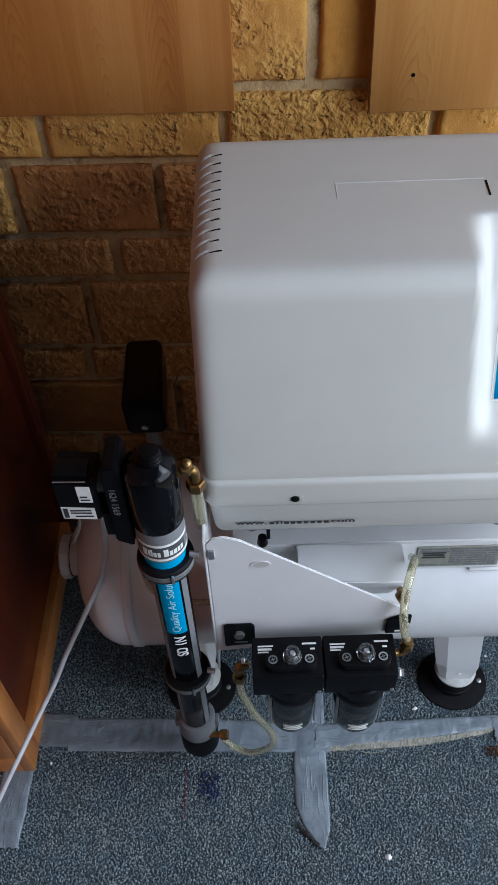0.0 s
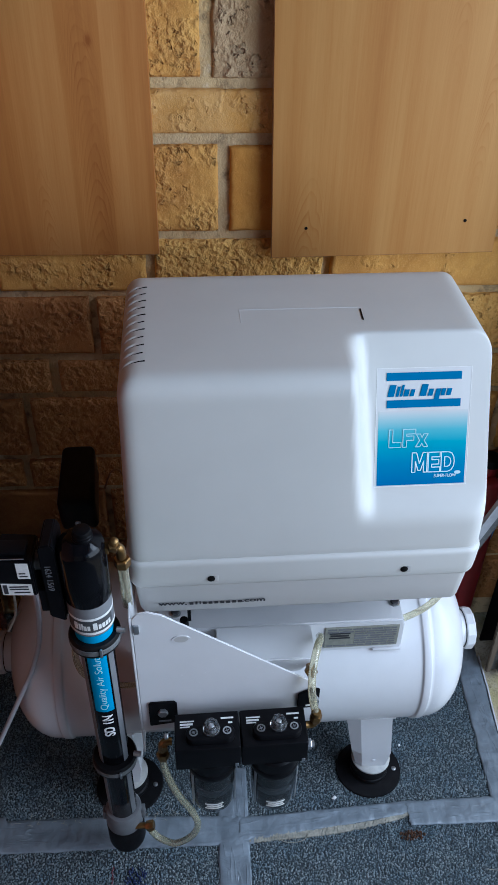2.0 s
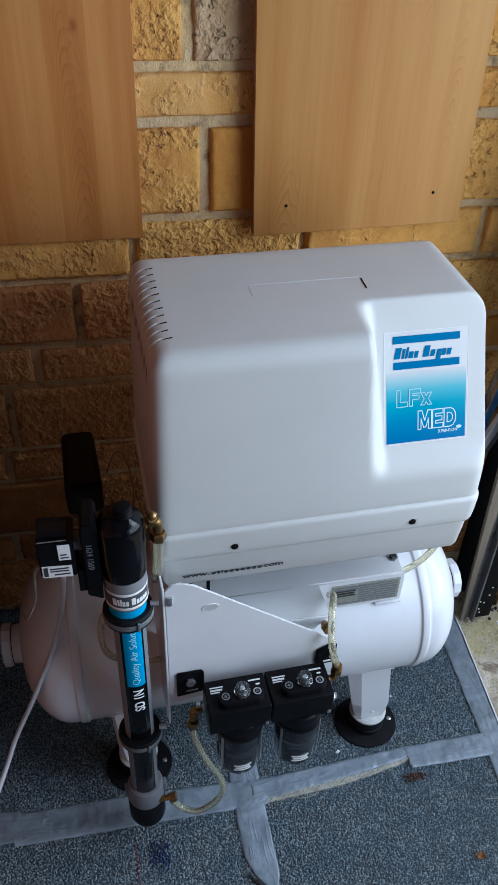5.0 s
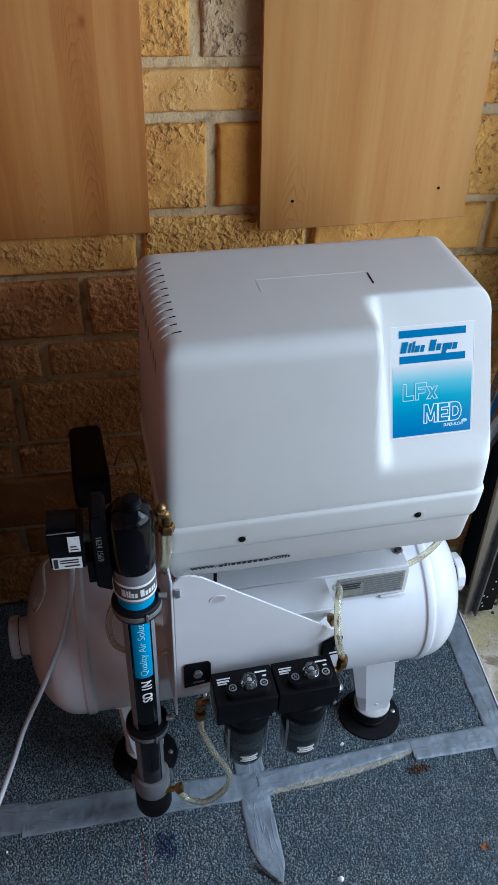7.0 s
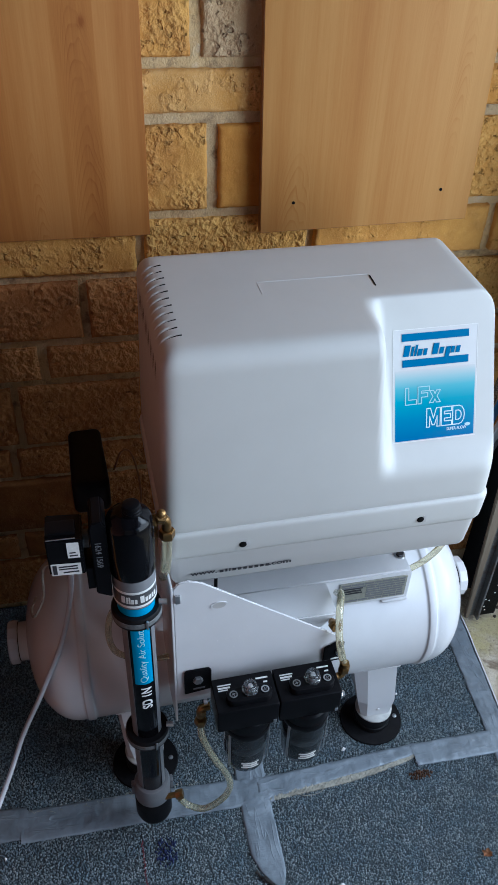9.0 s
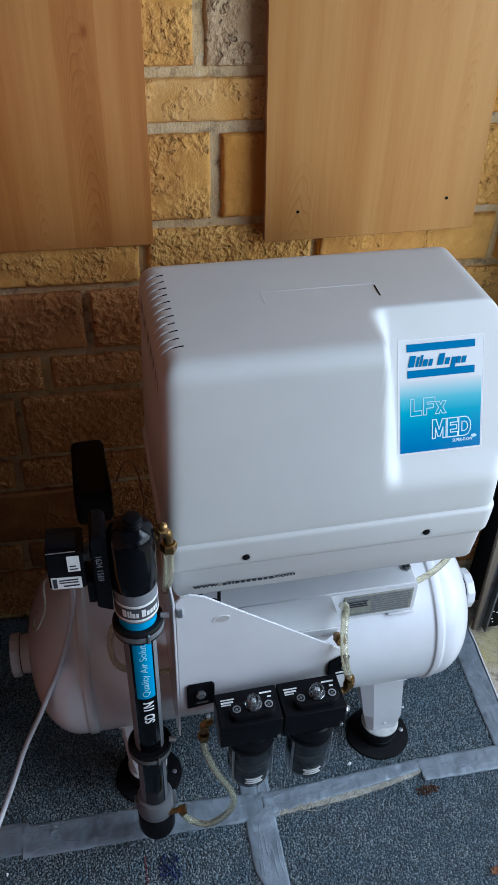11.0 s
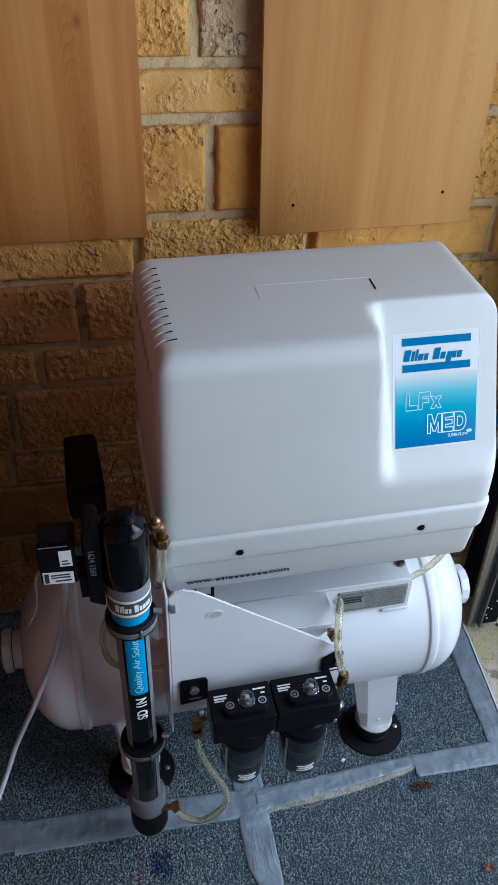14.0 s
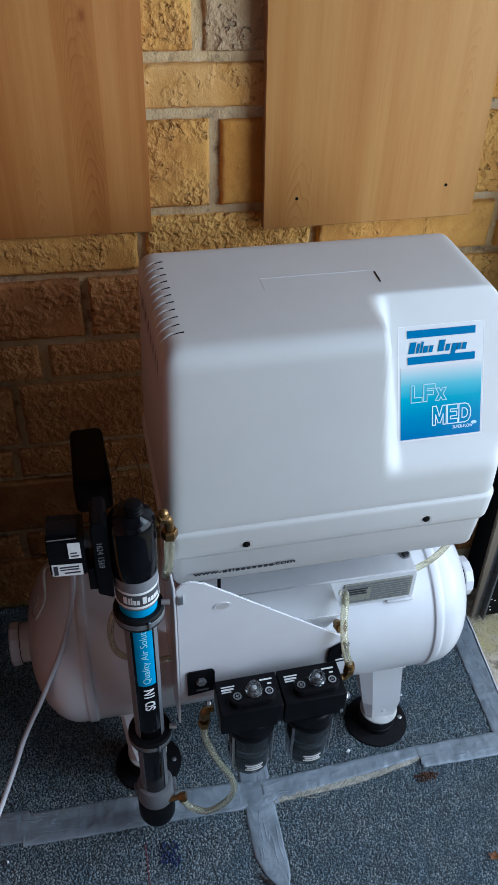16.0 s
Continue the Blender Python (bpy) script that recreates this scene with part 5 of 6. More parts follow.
part("tab_bolt", hexnut_bm(0.0075, 0.006, BR @ pose(-0.029, 0.5585, 0.427, 90)), M_STEEL, bb, "bright bolt head", angle=20)
part("tab_slot", box_bm((-0.036, 0.5575, 0.402), (-0.018, 0.5583, 0.4055), 0.0003, 1, BR), M_GREY, bb)
bc = part("bracket_clip", prism_bm([(0.168, 0.405), (0.200, 0.405), (0.200, 0.448), (0.190, 0.452), (0.168, 0.440)], 0.5585, 0.5622, 0.001, BR), M_BLACK, comp, "black mounting tab")
part("tab_bolt", hexnut_bm(0.0068, 0.006, BR @ pose(0.192, 0.5585, 0.430, 90)), M_STEEL, bc, "bright bolt head", angle=20)
part("tab_slot", box_bm((0.180, 0.5575, 0.411), (0.196, 0.5583, 0.4145), 0.0003, 1, BR), M_PALE, bc)
part("hood_pin", join(box_bm((0.0095, 0.640, 0.520), (0.0145, 0.646, 0.562), 0.001), lathe_bm([(0.006, 0.508), (0.0075, 0.512), (0.006, 0.524)], pose(0.004, 0.641, 0), 14)), M_BLACK, comp, "black fixing pin under the tray")

# ---- dryer column ----
DX, DY = -0.1085, 0.560
D = pose(DX, DY, 0)
col = part("dryer_column", lathe_bm([(0.0215, 0.118), (0.0225, 0.120), (0.0225, 0.640), (0.0215, 0.642)], D, 48), M_GLOSS, comp, "slim black dryer column", angle=30)


def wrap_patch(r, a0, a1, z0, z1, n=14):
    """A film bent round the column between two angles (0 faces the room, positive to its right)."""
    bm = bmesh.new()
    rows = []
    for k in range(n + 1):
        a = radians(a0 + (a1 - a0) * k / n)
        s, c = math.sin(a), math.cos(a)
        rows.append([bm.verts.new((DX + q * s, DY - q * c, z)) for q, z in ((r, z0), (r, z1), (r - 0.0006, z1), (r - 0.0006, z0))])
    for a, b in zip(rows, rows[1:]):
        for k in range(4):
            bm.faces.new((a[k], b[k], b[(k + 1) % 4], a[(k + 1) % 4]))
    bm.faces.new(rows[0])
    bm.faces.new(rows[-1][::-1])
    return bm


def wrap_text(body, size, r, angle, z, squeeze=1.0, upright=True, bold=0.0):
    bm = text_bm(body, size, Matrix(), thick=0.0001, squeeze=squeeze, bold=bold)
    bmesh.ops.subdivide_edges(bm, edges=[e for e in bm.edges if e.calc_length() > 0.004], cuts=2)
    for v in bm.verts:
        u, w, t = v.co
        if upright:
            a, zz = radians(angle) - w / r, z + u
        else:
            a, zz = radians(angle) + u / r, z + w
        q = r + t
        v.co = Vector((DX + q * math.sin(a), DY - q * math.cos(a), zz))
    return bm


part("blue_label", wrap_patch(0.0230, -30, 38, 0.4555, 0.585), M_CYAN, col, "cyan printed label")
part("grey_stripe", wrap_patch(0.0229, 46, 72, 0.155, 0.640), M_GREY, col, "grey aluminium stripe")
part("grey_stripe", wrap_patch(0.0229, -78, -42, 0.155, 0.640), M_GREY, col, "grey aluminium stripe")
part("label_text", wrap_text("Quality Air Solutions", 0.0150, 0.0231, 16, 0.460, 1.15), M_LTBLUE, col, "pale lettering along the column")
part("model_text", wrap_text("SD 1N", 0.0212, 0.0226, 27, 0.3935, 0.90, bold=0.0005), M_WHITE, col, "white bold lettering")
sl = part("upper_sleeve", lathe_bm([(0.0275, 0.628), (0.0282, 0.630), (0.0282, 0.683), (0.0275, 0.685)], D, 48), M_GREY, comp, "grey sleeve with a printed band")
part("cyan_band", lathe_bm([(0.0235, 0.600), (0.0250, 0.601), (0.0250, 0.628), (0.0235, 0.629)], D, 48), M_CYAN, sl)
for z0, z1 in ((0.632, 0.6365), (0.658, 0.6625)):
    part("white_ring", lathe_bm([(0.0278, z0), (0.0285, z0 + 0.0004), (0.0285, z1 - 0.0004), (0.0278, z1)], D, 48), M_PALE, sl, "pale printed ring")
part("dark_band", wrap_patch(0.02845, -70, 70, 0.6370, 0.6578, 24), M_DKGREY, sl, "dark grey printed band")
ang = -40.0
for h, w in ((0.0125, 13), (0.0115, 6), (0.0125, 5), (0.0080, 9), (0.0080, 8), (0, 5), (0.0125, 13), (0.0080, 9), (0.0080, 10), (0.0080, 8), (0.0080, 9)):
    if h:
        part("print_mark", wrap_patch(0.0288, ang, ang + w * 0.84, 0.6412, 0.6412 + h, 4), M_PALE, sl)
    ang += w + 0.8
cap_bm = lathe_bm([(0.0285, 0.681), (0.0292, 0.683), (0.0294, 0.715), (0.0295, 0.755), (0.0292, 0.7615), (0.0284, 0.7665), (0.0270, 0.7705), (0.0250, 0.7730), (0.0160, 0.7790), (0.0145, 0.7797), (0.0002, 0.7800)], None, 64)
cap_bm.transform(D)
cap = part("cap", cap_bm, M_GLOSS, comp, "glossy black domed cap", angle=60)
part("cap_screw", lathe_bm([(0.0120, 0.7780), (0.0125, 0.7800), (0.0125, 0.7820), (0.0113, 0.7830), (0.0122, 0.7842), (0.0122, 0.7862), (0.0108, 0.7872), (0.0112, 0.7885), (0.0104, 0.7925), (0.0085, 0.7935)], D @ pose(0.004, -0.002, 0), 20), M_BLACK, cap, "black ribbed top screw")
for name_z in (0.600, 0.303):
    cl = part("clamp", lathe_bm([(0.0235, name_z - 0.011), (0.0315, name_z - 0.011), (0.0335, name_z - 0.008), (0.0335, name_z + 0.008), (0.0315, name_z + 0.011), (0.0235, name_z + 0.011)], D, 48), M_RUBBER, comp, "black rubber-lined pipe clamp")
    part("clamp_band", lathe_bm([(0.0337, name_z - 0.0045), (0.0342, name_z - 0.004), (0.0342, name_z + 0.004), (0.0337, name_z + 0.0045)], D, 48), M_GALV, cl, "steel band of the clamp")
    part("clamp_screw", box_bm((DX + 0.010, DY - 0.0355, name_z - 0.006), (DX + 0.0132, DY - 0.0320, name_z + 0.009), 0.0008), M_STEEL, cl, "bright clamp screw")
    part("clamp_stud", lathe_bm([(0.0042, 0.030), (0.0042, 0.041)], pose(DX, DY, name_z + 0.012) @ pose(0, 0, 0, 0, 90, -8), 10), M_STEEL, cl)
low = part("lower_collar", lathe_bm([(0.0240, 0.153), (0.0280, 0.151), (0.0298, 0.146), (0.0305, 0.110), (0.029, 0.107)], D, 44), M_GREY, comp, "grey plastic lower collar")
for s in (-1, 1):
    part("collar_lug", box_bm((DX + s * 0.032 - 0.003, DY - 0.007, 0.120), (DX + s * 0.032 + 0.003, DY + 0.007, 0.142), 0.0015), M_GREY, low)
part("boot", lathe_bm([(0.0285, 0.111), (0.0312, 0.107), (0.0312, 0.056), (0.029, 0.048), (0.018, 0.045), (0.0002, 0.045)], D, 44), M_RUBBER, comp, "black rubber end boot")

# brass elbow and riser beside the cap
el = part("brass_elbow", tube_bm([(-0.084, 0.562, 0.758), (-0.072, 0.562, 0.760), (-0.064, 0.563, 0.754), (-0.063, 0.565, 0.738)], 0.0062, 12), M_BRASS, comp, "tarnished brass elbow fitting")
part("brass_nut", hexnut_bm(0.0105, 0.014, pose(-0.063, 0.565, 0.722)), M_BRASS, el, angle=20)
part("brass_nut", hexnut_bm(0.0085, 0.008, pose(-0.084, 0.562, 0.758) @ pose(0, 0, 0, 0, 90, 0)), M_BRASS, el, angle=20)
part("brass_ball", join(hexnut_bm(0.0082, 0.010, pose(-0.071, 0.561, 0.758, 20, 12, 0)), lathe_bm([(0.0060, 0.0), (0.0062, 0.003), (0.0045, 0.006), (0.0010, 0.0072)], pose(-0.0695, 0.5605, 0.767, 20, 12, 0), 12)), M_BRASS, el, angle=25)
part("clear_riser", tube_bm([(-0.063, 0.566, 0.722), (-0.064, 0.573, 0.68), (-0.066, 0.585, 0.64), (-0.068, 0.60, 0.61)], 0.0068, 12), M_HOSE, comp, "clear plastic riser hose")

# solenoid valve beside the cap
vb = part("valve_body", prism_bm([(-0.1565, 0.655), (-0.1375, 0.645), (-0.1365, 0.772), (-0.141, 0.780), (-0.1535, 0.779), (-0.1565, 0.772)], 0.5445, 0.592, 0.0015), M_BLACK, comp, "black valve body with moulded numbers")
part("moulded_digits", text_bm("1624 1569", 0.0105, Matrix(((0, 1, 0, -0.1515), (0, 0, -1, 0.5442), (-1, 0, 0, 0.748), (0, 0, 0, 1))), thick=0.0002), M_GREY, vb, "raised grey digits")
part("port_neck", lathe_bm([(0.008, 0), (0.008, 0.016)], pose(-0.1365, 0.562, 0.745) @ pose(0, 0, 0, 0, 90, 0), 16), M_BLACK, vb)
part("valve_step", box_bm((-0.166, 0.548, 0.662), (-0.1566, 0.585, 0.700), 0.001), M_BLACK, vb)
part("valve_stem", lathe_bm([(0.012, 0), (0.012, 0.020)], pose(-0.1785, 0.566, 0.735) @ pose(0, 0, 0, 0, 90, 0), 20), M_GALV, vb, "dull steel valve stem")
CS = pose(0.005, 0, 0)
coil = part("solenoid_coil", prism_bm([(-0.2145, 0.697), (-0.171, 0.694), (-0.171, 0.754), (-0.2145, 0.757)], 0.545, 0.592, 0.0018, CS), M_BLACK, comp, "black solenoid coil with a white label")
part("coil_label", prism_bm([(-0.212, 0.6985), (-0.176, 0.6965), (-0.176, 0.716), (-0.212, 0.718)], 0.5440, 0.5448, 0, CS), M_PALE, coil, "white printed label", smooth=False)
part("coil_label", prism_bm([(-0.190, 0.7265), (-0.1755, 0.726), (-0.1755, 0.7515), (-0.190, 0.752)], 0.5440, 0.5448, 0, CS), M_PALE, coil, "small white label", smooth=False)
bars("label_print", [(-0.210, -0.205, 0.7005, 0.716), (-0.2025, -0.180, 0.7115, 0.7135), (-0.2025, -0.186, 0.7075, 0.7092), (-0.198, -0.179, 0.7015, 0.7035), (-0.186, -0.180, 0.7070, 0.7090)], 0.5434, CS, M_INK, coil)
part("coil_frame", box_bm((-0.2135, 0.552, 0.7575), (-0.178, 0.574, 0.763), 0.002, m=CS), M_BLACK, coil)
part("label_print_small", join(box_bm((-0.1875, 0.5432, 0.730), (-0.1780, 0.5439, 0.7315), 0, m=CS), box_bm((-0.1875, 0.5432, 0.735), (-0.1800, 0.5439, 0.7365), 0, m=CS)), M_INK, coil, smooth=False)
part("frame_edge", box_bm((-0.2130, 0.5455, 0.7572), (-0.1790, 0.5468, 0.7584), 0.0003, 1, CS), M_STEEL, coil, "bright frame edge")
part("coil_wire", tube_bm([(-0.200, 0.57, 0.695), (-0.215, 0.62, 0.640), (-0.230, 0.655, 0.597), (-0.236, 0.66, 0.575), (-0.241, 0.66, 0.526), (-0.259, 0.664, 0.482), (-0.268, 0.70, 0.455), (-0.266, 0.75, 0.425)], 0.0019, 8), M_FRINGE, comp, "thin pale wire")
part("clear_loop", tube_bm([(-0.118, 0.600, 0.570), (-0.143, 0.606, 0.54), (-0.152, 0.606, 0.49), (-0.142, 0.606, 0.445), (-0.105, 0.606, 0.42)], 0.0048, 10), M_HOSE, comp, "clear hose loop behind the column")
part("clear_hose", tube_bm([(-0.105, 0.606, 0.42), (-0.085, 0.606, 0.418), (-0.066, 0.606, 0.42)], 0.0045, 10), M_HOSE, comp, "clear plastic hose")

# pressure switch on the tank's shoulder
sw = part("pressure_switch", rounded_shell((-0.030, -0.056, -0.075), (0.028, 0.062, 0.0), 0.011, 0.010, lambda w: pose(-0.160, 0.838, 0.637, 12, 0, 3) @ Vector((w.x * (1 - 0.10 * smooth01(w.y, -0.06, 0.06)), w.y, w.z))), M_BLACK, comp, "black pressure switch box", angle=180)
part("switch_screw", lathe_bm([(0.0048, 0), (0.0048, 0.0015), (0.003, 0.0022)], pose(-0.157, 0.7795, 0.590, 102), 16), M_STEEL, sw, "bright cover screw")
part("switch_base", lathe_bm([(0.016, 0.40), (0.016, 0.47), (0.012, 0.475), (0.012, 0.54)], pose(-0.160, 0.835, 0), 8), M_GALV, comp, "dull switch fitting", angle=20)
part("thin_pipe", tube_bm([(-0.122, 0.845, 0.60), (-0.108, 0.85, 0.632), (-0.094, 0.852, 0.628), (-0.085, 0.85, 0.59), (-0.082, 0.845, 0.54), (-0.09, 0.835, 0.45)], 0.0016, 8), M_EDGE, comp, "thin dark pipe")

# ---- twin filter regulators ----
for i, (x0, x1) in enumerate(((-0.0105, 0.0810), (0.0825, 0.1755))):
    cx = (x0 + x1) / 2 + 0.004
    R = pose(0.079, 0.512, 0.42) @ pose(0, 0, 0, 0, 0, 2.0) @ pose(-0.079, -0.512, -0.42)
    rg = part("filter_regulator", box_bm((x0, 0.487, 0.388), (x1, 0.545, 0.437), 0.003, 3, R), M_BLACK, comp, "black filter regulator block")
    part("dial_base", rect_loft(cx - 0.034, cx + 0.034, 0.4935, 0.5185, 0.0122, [(0.0, 0.4368), (0.0, 0.4465), (-0.0008, 0.4480), (-0.0025, 0.4486)], R), M_BLACK, rg, "black oblong dial base", angle=40)
    part("dial_knob", lathe_bm([(0.0110, 0.4486), (0.0124, 0.4494), (0.0124, 0.4512), (0.0106, 0.4520), (0.0104, 0.4590), (0.0100, 0.4612), (0.0088, 0.4622), (0.0064, 0.4622), (0.0060, 0.4600), (0.0058, 0.4560)], R @ pose(cx + 0.002, 0.510, 0), 9, cap=False), M_KNOB, rg, "clear faceted dial knob", angle=12)
    part("knob_core", lathe_bm([(0.0046, 0.4487), (0.0046, 0.4560), (0.0040, 0.4585), (0.0028, 0.4596), (0.0002, 0.4598)], R @ pose(cx + 0.002, 0.510, 0), 14), M_STEEL, rg, "bright knob core")
    for sx, big in ((-0.023, 0.0026), (0.0235, 0.0030)):
        part("dial_screw", lathe_bm([(0.0060, 0.4487), (0.0060, 0.4498), (0.0052, 0.4502), (0.0002, 0.4500)], R @ pose(cx + sx, 0.506, 0), 18), M_BLACK, rg, "round dark screw head")
        part("screw_ring", lathe_bm([(0.0042, 0.4499), (0.0060, 0.4499), (0.0060, 0.4507), (0.0042, 0.4507), (0.0042, 0.4499)], R @ pose(cx + sx, 0.506, 0), 18, cap=False), M_STEEL if sx > 0 else M_GALV, rg, "bright worn screw rim")
        part("screw_slot", join(*[box_bm((-big, -0.0006, 0.4500), (big, 0.0006, 0.4505), 0, m=R @ pose(cx + sx, 0.506, 0, 0, 0, 20 + a)) for a in (0, 90)]), M_GREY, rg, "worn cross slot", smooth=False)
    tops = [(cx - 0.042, cx - 0.022, 0.5305, 0.5325), (cx - 0.042, cx - 0.024, 0.5255, 0.5285), (cx - 0.042, cx - 0.028, 0.522, 0.5240), (cx + 0.016, cx + 0.034, 0.5325, 0.5350), (cx + 0.026, cx + 0.032, 0.525, 0.5275)]
    for a, b, c, d in tops:
        part("top_print", box_bm((a, c, 0.4366), (b, d, 0.4374), 0, m=R), M_PALE, rg, "white printed mark", smooth=False)
    part("front_stud", box_bm((x1 - 0.008, 0.4855, 0.391), (x1 - 0.003, 0.4875, 0.397), 0.0006, m=R), M_STEEL, rg)
    bx = cx - 0.004 + (0.006 if i == 0 else 0.004)
    BW = pose(bx, 0.522, 0)
    part("bowl_collar", lathe_bm([(0.034, 0.388), (0.0365, 0.385), (0.0365, 0.360), (0.0345, 0.356)], BW, 40), M_BLACK, rg, "black bowl collar")
    part("bowl", lathe_bm([(0.0345, 0.3565), (0.0352, 0.354), (0.0345, 0.266), (0.032, 0.254), (0.024, 0.247), (0.009, 0.2455), (0.009, 0.2400), (0.0002, 0.2395)], BW, 40), M_BOWL, rg, "clear polycarbonate filter bowl")
    part("filter_element", lathe_bm([(0.0275, 0.3560), (0.0275, 0.300), (0.0310, 0.296), (0.0305, 0.268), (0.028, 0.257), (0.0002, 0.252)], BW, 30), M_BLACK, rg, "dark filter element")
    part("bowl_ring", lathe_bm([(0.0300, 0.3100), (0.0322, 0.3095), (0.0322, 0.2985), (0.0300, 0.2980)], BW, 30), M_DKGREY, rg, "dark ring inside the bowl")
    part("bowl_guard", lathe_bm([(0.0365, 0.362), (0.0372, 0.360), (0.0372, 0.350), (0.0362, 0.348)], BW, 40), M_BLACK, rg)
    for a in (-52, 62):
        part("guard_arm", box_bm((-0.0022, -0.0378, 0.264), (0.0022, -0.0362, 0.350), 0.0005, m=BW @ pose(0, 0, 0, 0, 0, a)), M_ALU, rg, "metal guard strap")
    lab = []
    for z0, z1, a0, a1 in ((0.2700, 0.2725, -20, 26), (0.2750, 0.2785, -16, 22), (0.2810, 0.2835, -20, 26)):
        bm = wrap_patch(0.0356, a0, a1, z0, z1)
        bm.transform(pose(bx - DX, 0.522 - DY, 0))
        lab.append(bm)
    part("bowl_mark", join(*lab), M_PALE, rg, "white printed mark on the bowl")
part("end_cap", join(hexnut_bm(0.0075, 0.008, pose(0.176, 0.510, 0.400) @ pose(0, 0, 0, 0, 90, 0)), lathe_bm([(0.005, 0), (0.005, 0.012)], pose(0.176, 0.510, 0.400) @ pose(0, 0, 0, 0, 90, 0), 12)), M_STEEL, comp, "bright end plug", angle=20)
part("side_screw", hexnut_bm(0.004, 0.005, pose(-0.020, 0.515, 0.425) @ pose(0, 0, 0, 0, -90, 0)), M_STEEL, comp, angle=20)

# hoses and their brass fittings
e1 = part("brass_elbow", join(tube_bm([(0.172, 0.532, 0.414), (0.184, 0.533, 0.413), (0.190, 0.533, 0.419), (0.191, 0.533, 0.430)], 0.0055, 12), hexnut_bm(0.009, 0.013, pose(0.191, 0.533, 0.424))), M_BRASS, comp, "brass elbow fitting", angle=25)
part("olive", lathe_bm([(0.0072, 0.437), (0.0078, 0.440), (0.0066, 0.445)], pose(0.191, 0.533, 0), 14), M_BRASS, e1)
part("clear_hose", tube_bm([(0.191, 0.533, 0.436), (0.1845, 0.547, 0.470), (0.187, 0.570, 0.496), (0.196, 0.598, 0.506), (0.204, 0.622, 0.496), (0.206, 0.642, 0.474)], 0.0058, 12), M_HOSE, comp, "yellowed clear hose arching to the tank")
part("tank_nut", join(hexnut_bm(0.0095, 0.012, pose(0.188, 0.592, 0.462, 60)), lathe_bm([(0.006, -0.01), (0.006, 0.016)], pose(0.188, 0.592, 0.462, 60), 12)), M_BRASS, comp, "brass union nut", angle=25)
part("brass_elbow", join(tube_bm([(-0.016, 0.520, 0.404), (-0.026, 0.519, 0.404), (-0.030, 0.518, 0.398), (-0.030, 0.517, 0.386)], 0.006, 12), hexnut_bm(0.0095, 0.014, pose(-0.030, 0.517, 0.366)), hexnut_bm(0.008, 0.008, pose(-0.030, 0.518, 0.398) @ pose(0, 0, 0, 0, 90, 0))), M_BRASS, comp, "dark brass elbow fitting", angle=25)
part("clear_hose", tube_bm([(-0.030, 0.517, 0.368), (-0.028, 0.513, 0.335), (-0.012, 0.505, 0.285), (0.008, 0.503, 0.235), (0.016, 0.506, 0.185), (0.004, 0.512, 0.135), (-0.024, 0.520, 0.096), (-0.050, 0.530, 0.096), (-0.064, 0.536, 0.112)], 0.0055, 12), M_HOSE, comp, "yellowed clear hose looping to the column foot")
part("brass_nut", join(hexnut_bm(0.0085, 0.013, pose(-0.071, 0.540, 0.118) @ pose(0, 0, 0, 0, 75, 0)), lathe_bm([(0.005, 0), (0.005, 0.02)], pose(-0.071, 0.541, 0.119) @ pose(0, 0, 0, 0, -95, 0), 10)), M_BRASS, comp, "brass nut", angle=25)
part("clear_hose", tube_bm([(0.405, 0.705, 0.575), (0.408, 0.700, 0.535), (0.398, 0.694, 0.50), (0.375, 0.688, 0.475), (0.345, 0.684, 0.458)], 0.0052, 12), M_HOSE, comp, "clear hose from tray to saddle")
part("supply_cable", tube_bm([(-0.188, 0.590, 0.690), (-0.193, 0.618, 0.605), (-0.205, 0.640, 0.520), (-0.219, 0.655, 0.450), (-0.238, 0.652, 0.392), (-0.255, 0.641, 0.358), (-0.273, 0.629, 0.322), (-0.294, 0.626, 0.275), (-0.312, 0.616, 0.238), (-0.330, 0.588, 0.206), (-0.352, 0.530, 0.193), (-0.385, 0.455, 0.165), (-0.435, 0.385, 0.095), (-0.500, 0.330, 0.028), (-0.58, 0.30, 0.0085), (-0.75, 0.27, 0.0085)], 0.0040, 10, 10), M_CABLE, comp, "grey supply cable running to the floor")

# ---- door frame and things leaning by it ----
fr = thing("door_frame", (0.655, 0.905, -0.012), "worn steel garage door frame with black post", "door frame", kind="structure")
part("post", join(box_bm((0.662, 0.904, 0.0), (0.704, 0.938, 0.70), 0.0015), box_bm((0.7035, 0.930, -0.002), (0.712, 0.940, 0.70), 0.001)), M_BLKPOST, fr, "black painted steel post")
part("channel", join(box_bm((0.6395, 0.9085, -0.002), (0.6615, 0.9125, 0.682), 0.001), box_bm((0.6565, 0.893, -0.002), (0.6612, 0.9080, 0.682), 0.0012)), M_GALV, fr, "dull galvanised channel")
part("timber", prism_bm([(0.608, 0.684), (0.6445, 0.680), (0.6460, 0.62), (0.6440, 0.55), (0.6405, 0.525), (0.6440, 0.49), (0.6410, 0.46), (0.6415, 0.36), (0.6385, 0.29), (0.6390, 0.002), (0.629, 0.002)], 0.8985, 0.9075, 0.0015), M_TIMBER, fr, "worn brown-grey timber batten")
# Black sheet added to fill the dark gap behind arm and track.
part("dark_gap_sheet", box_bm((0.645, 0.992, -0.012), (0.700, 0.998, 0.66), 0.001), M_BLKPOST, fr, "black sheet added for the dark gap behind the track")
UT = Matrix.Translation((0.619, 0.945, 0.664)) @ pose(0, 0, 0, 0, 7.0, 0)
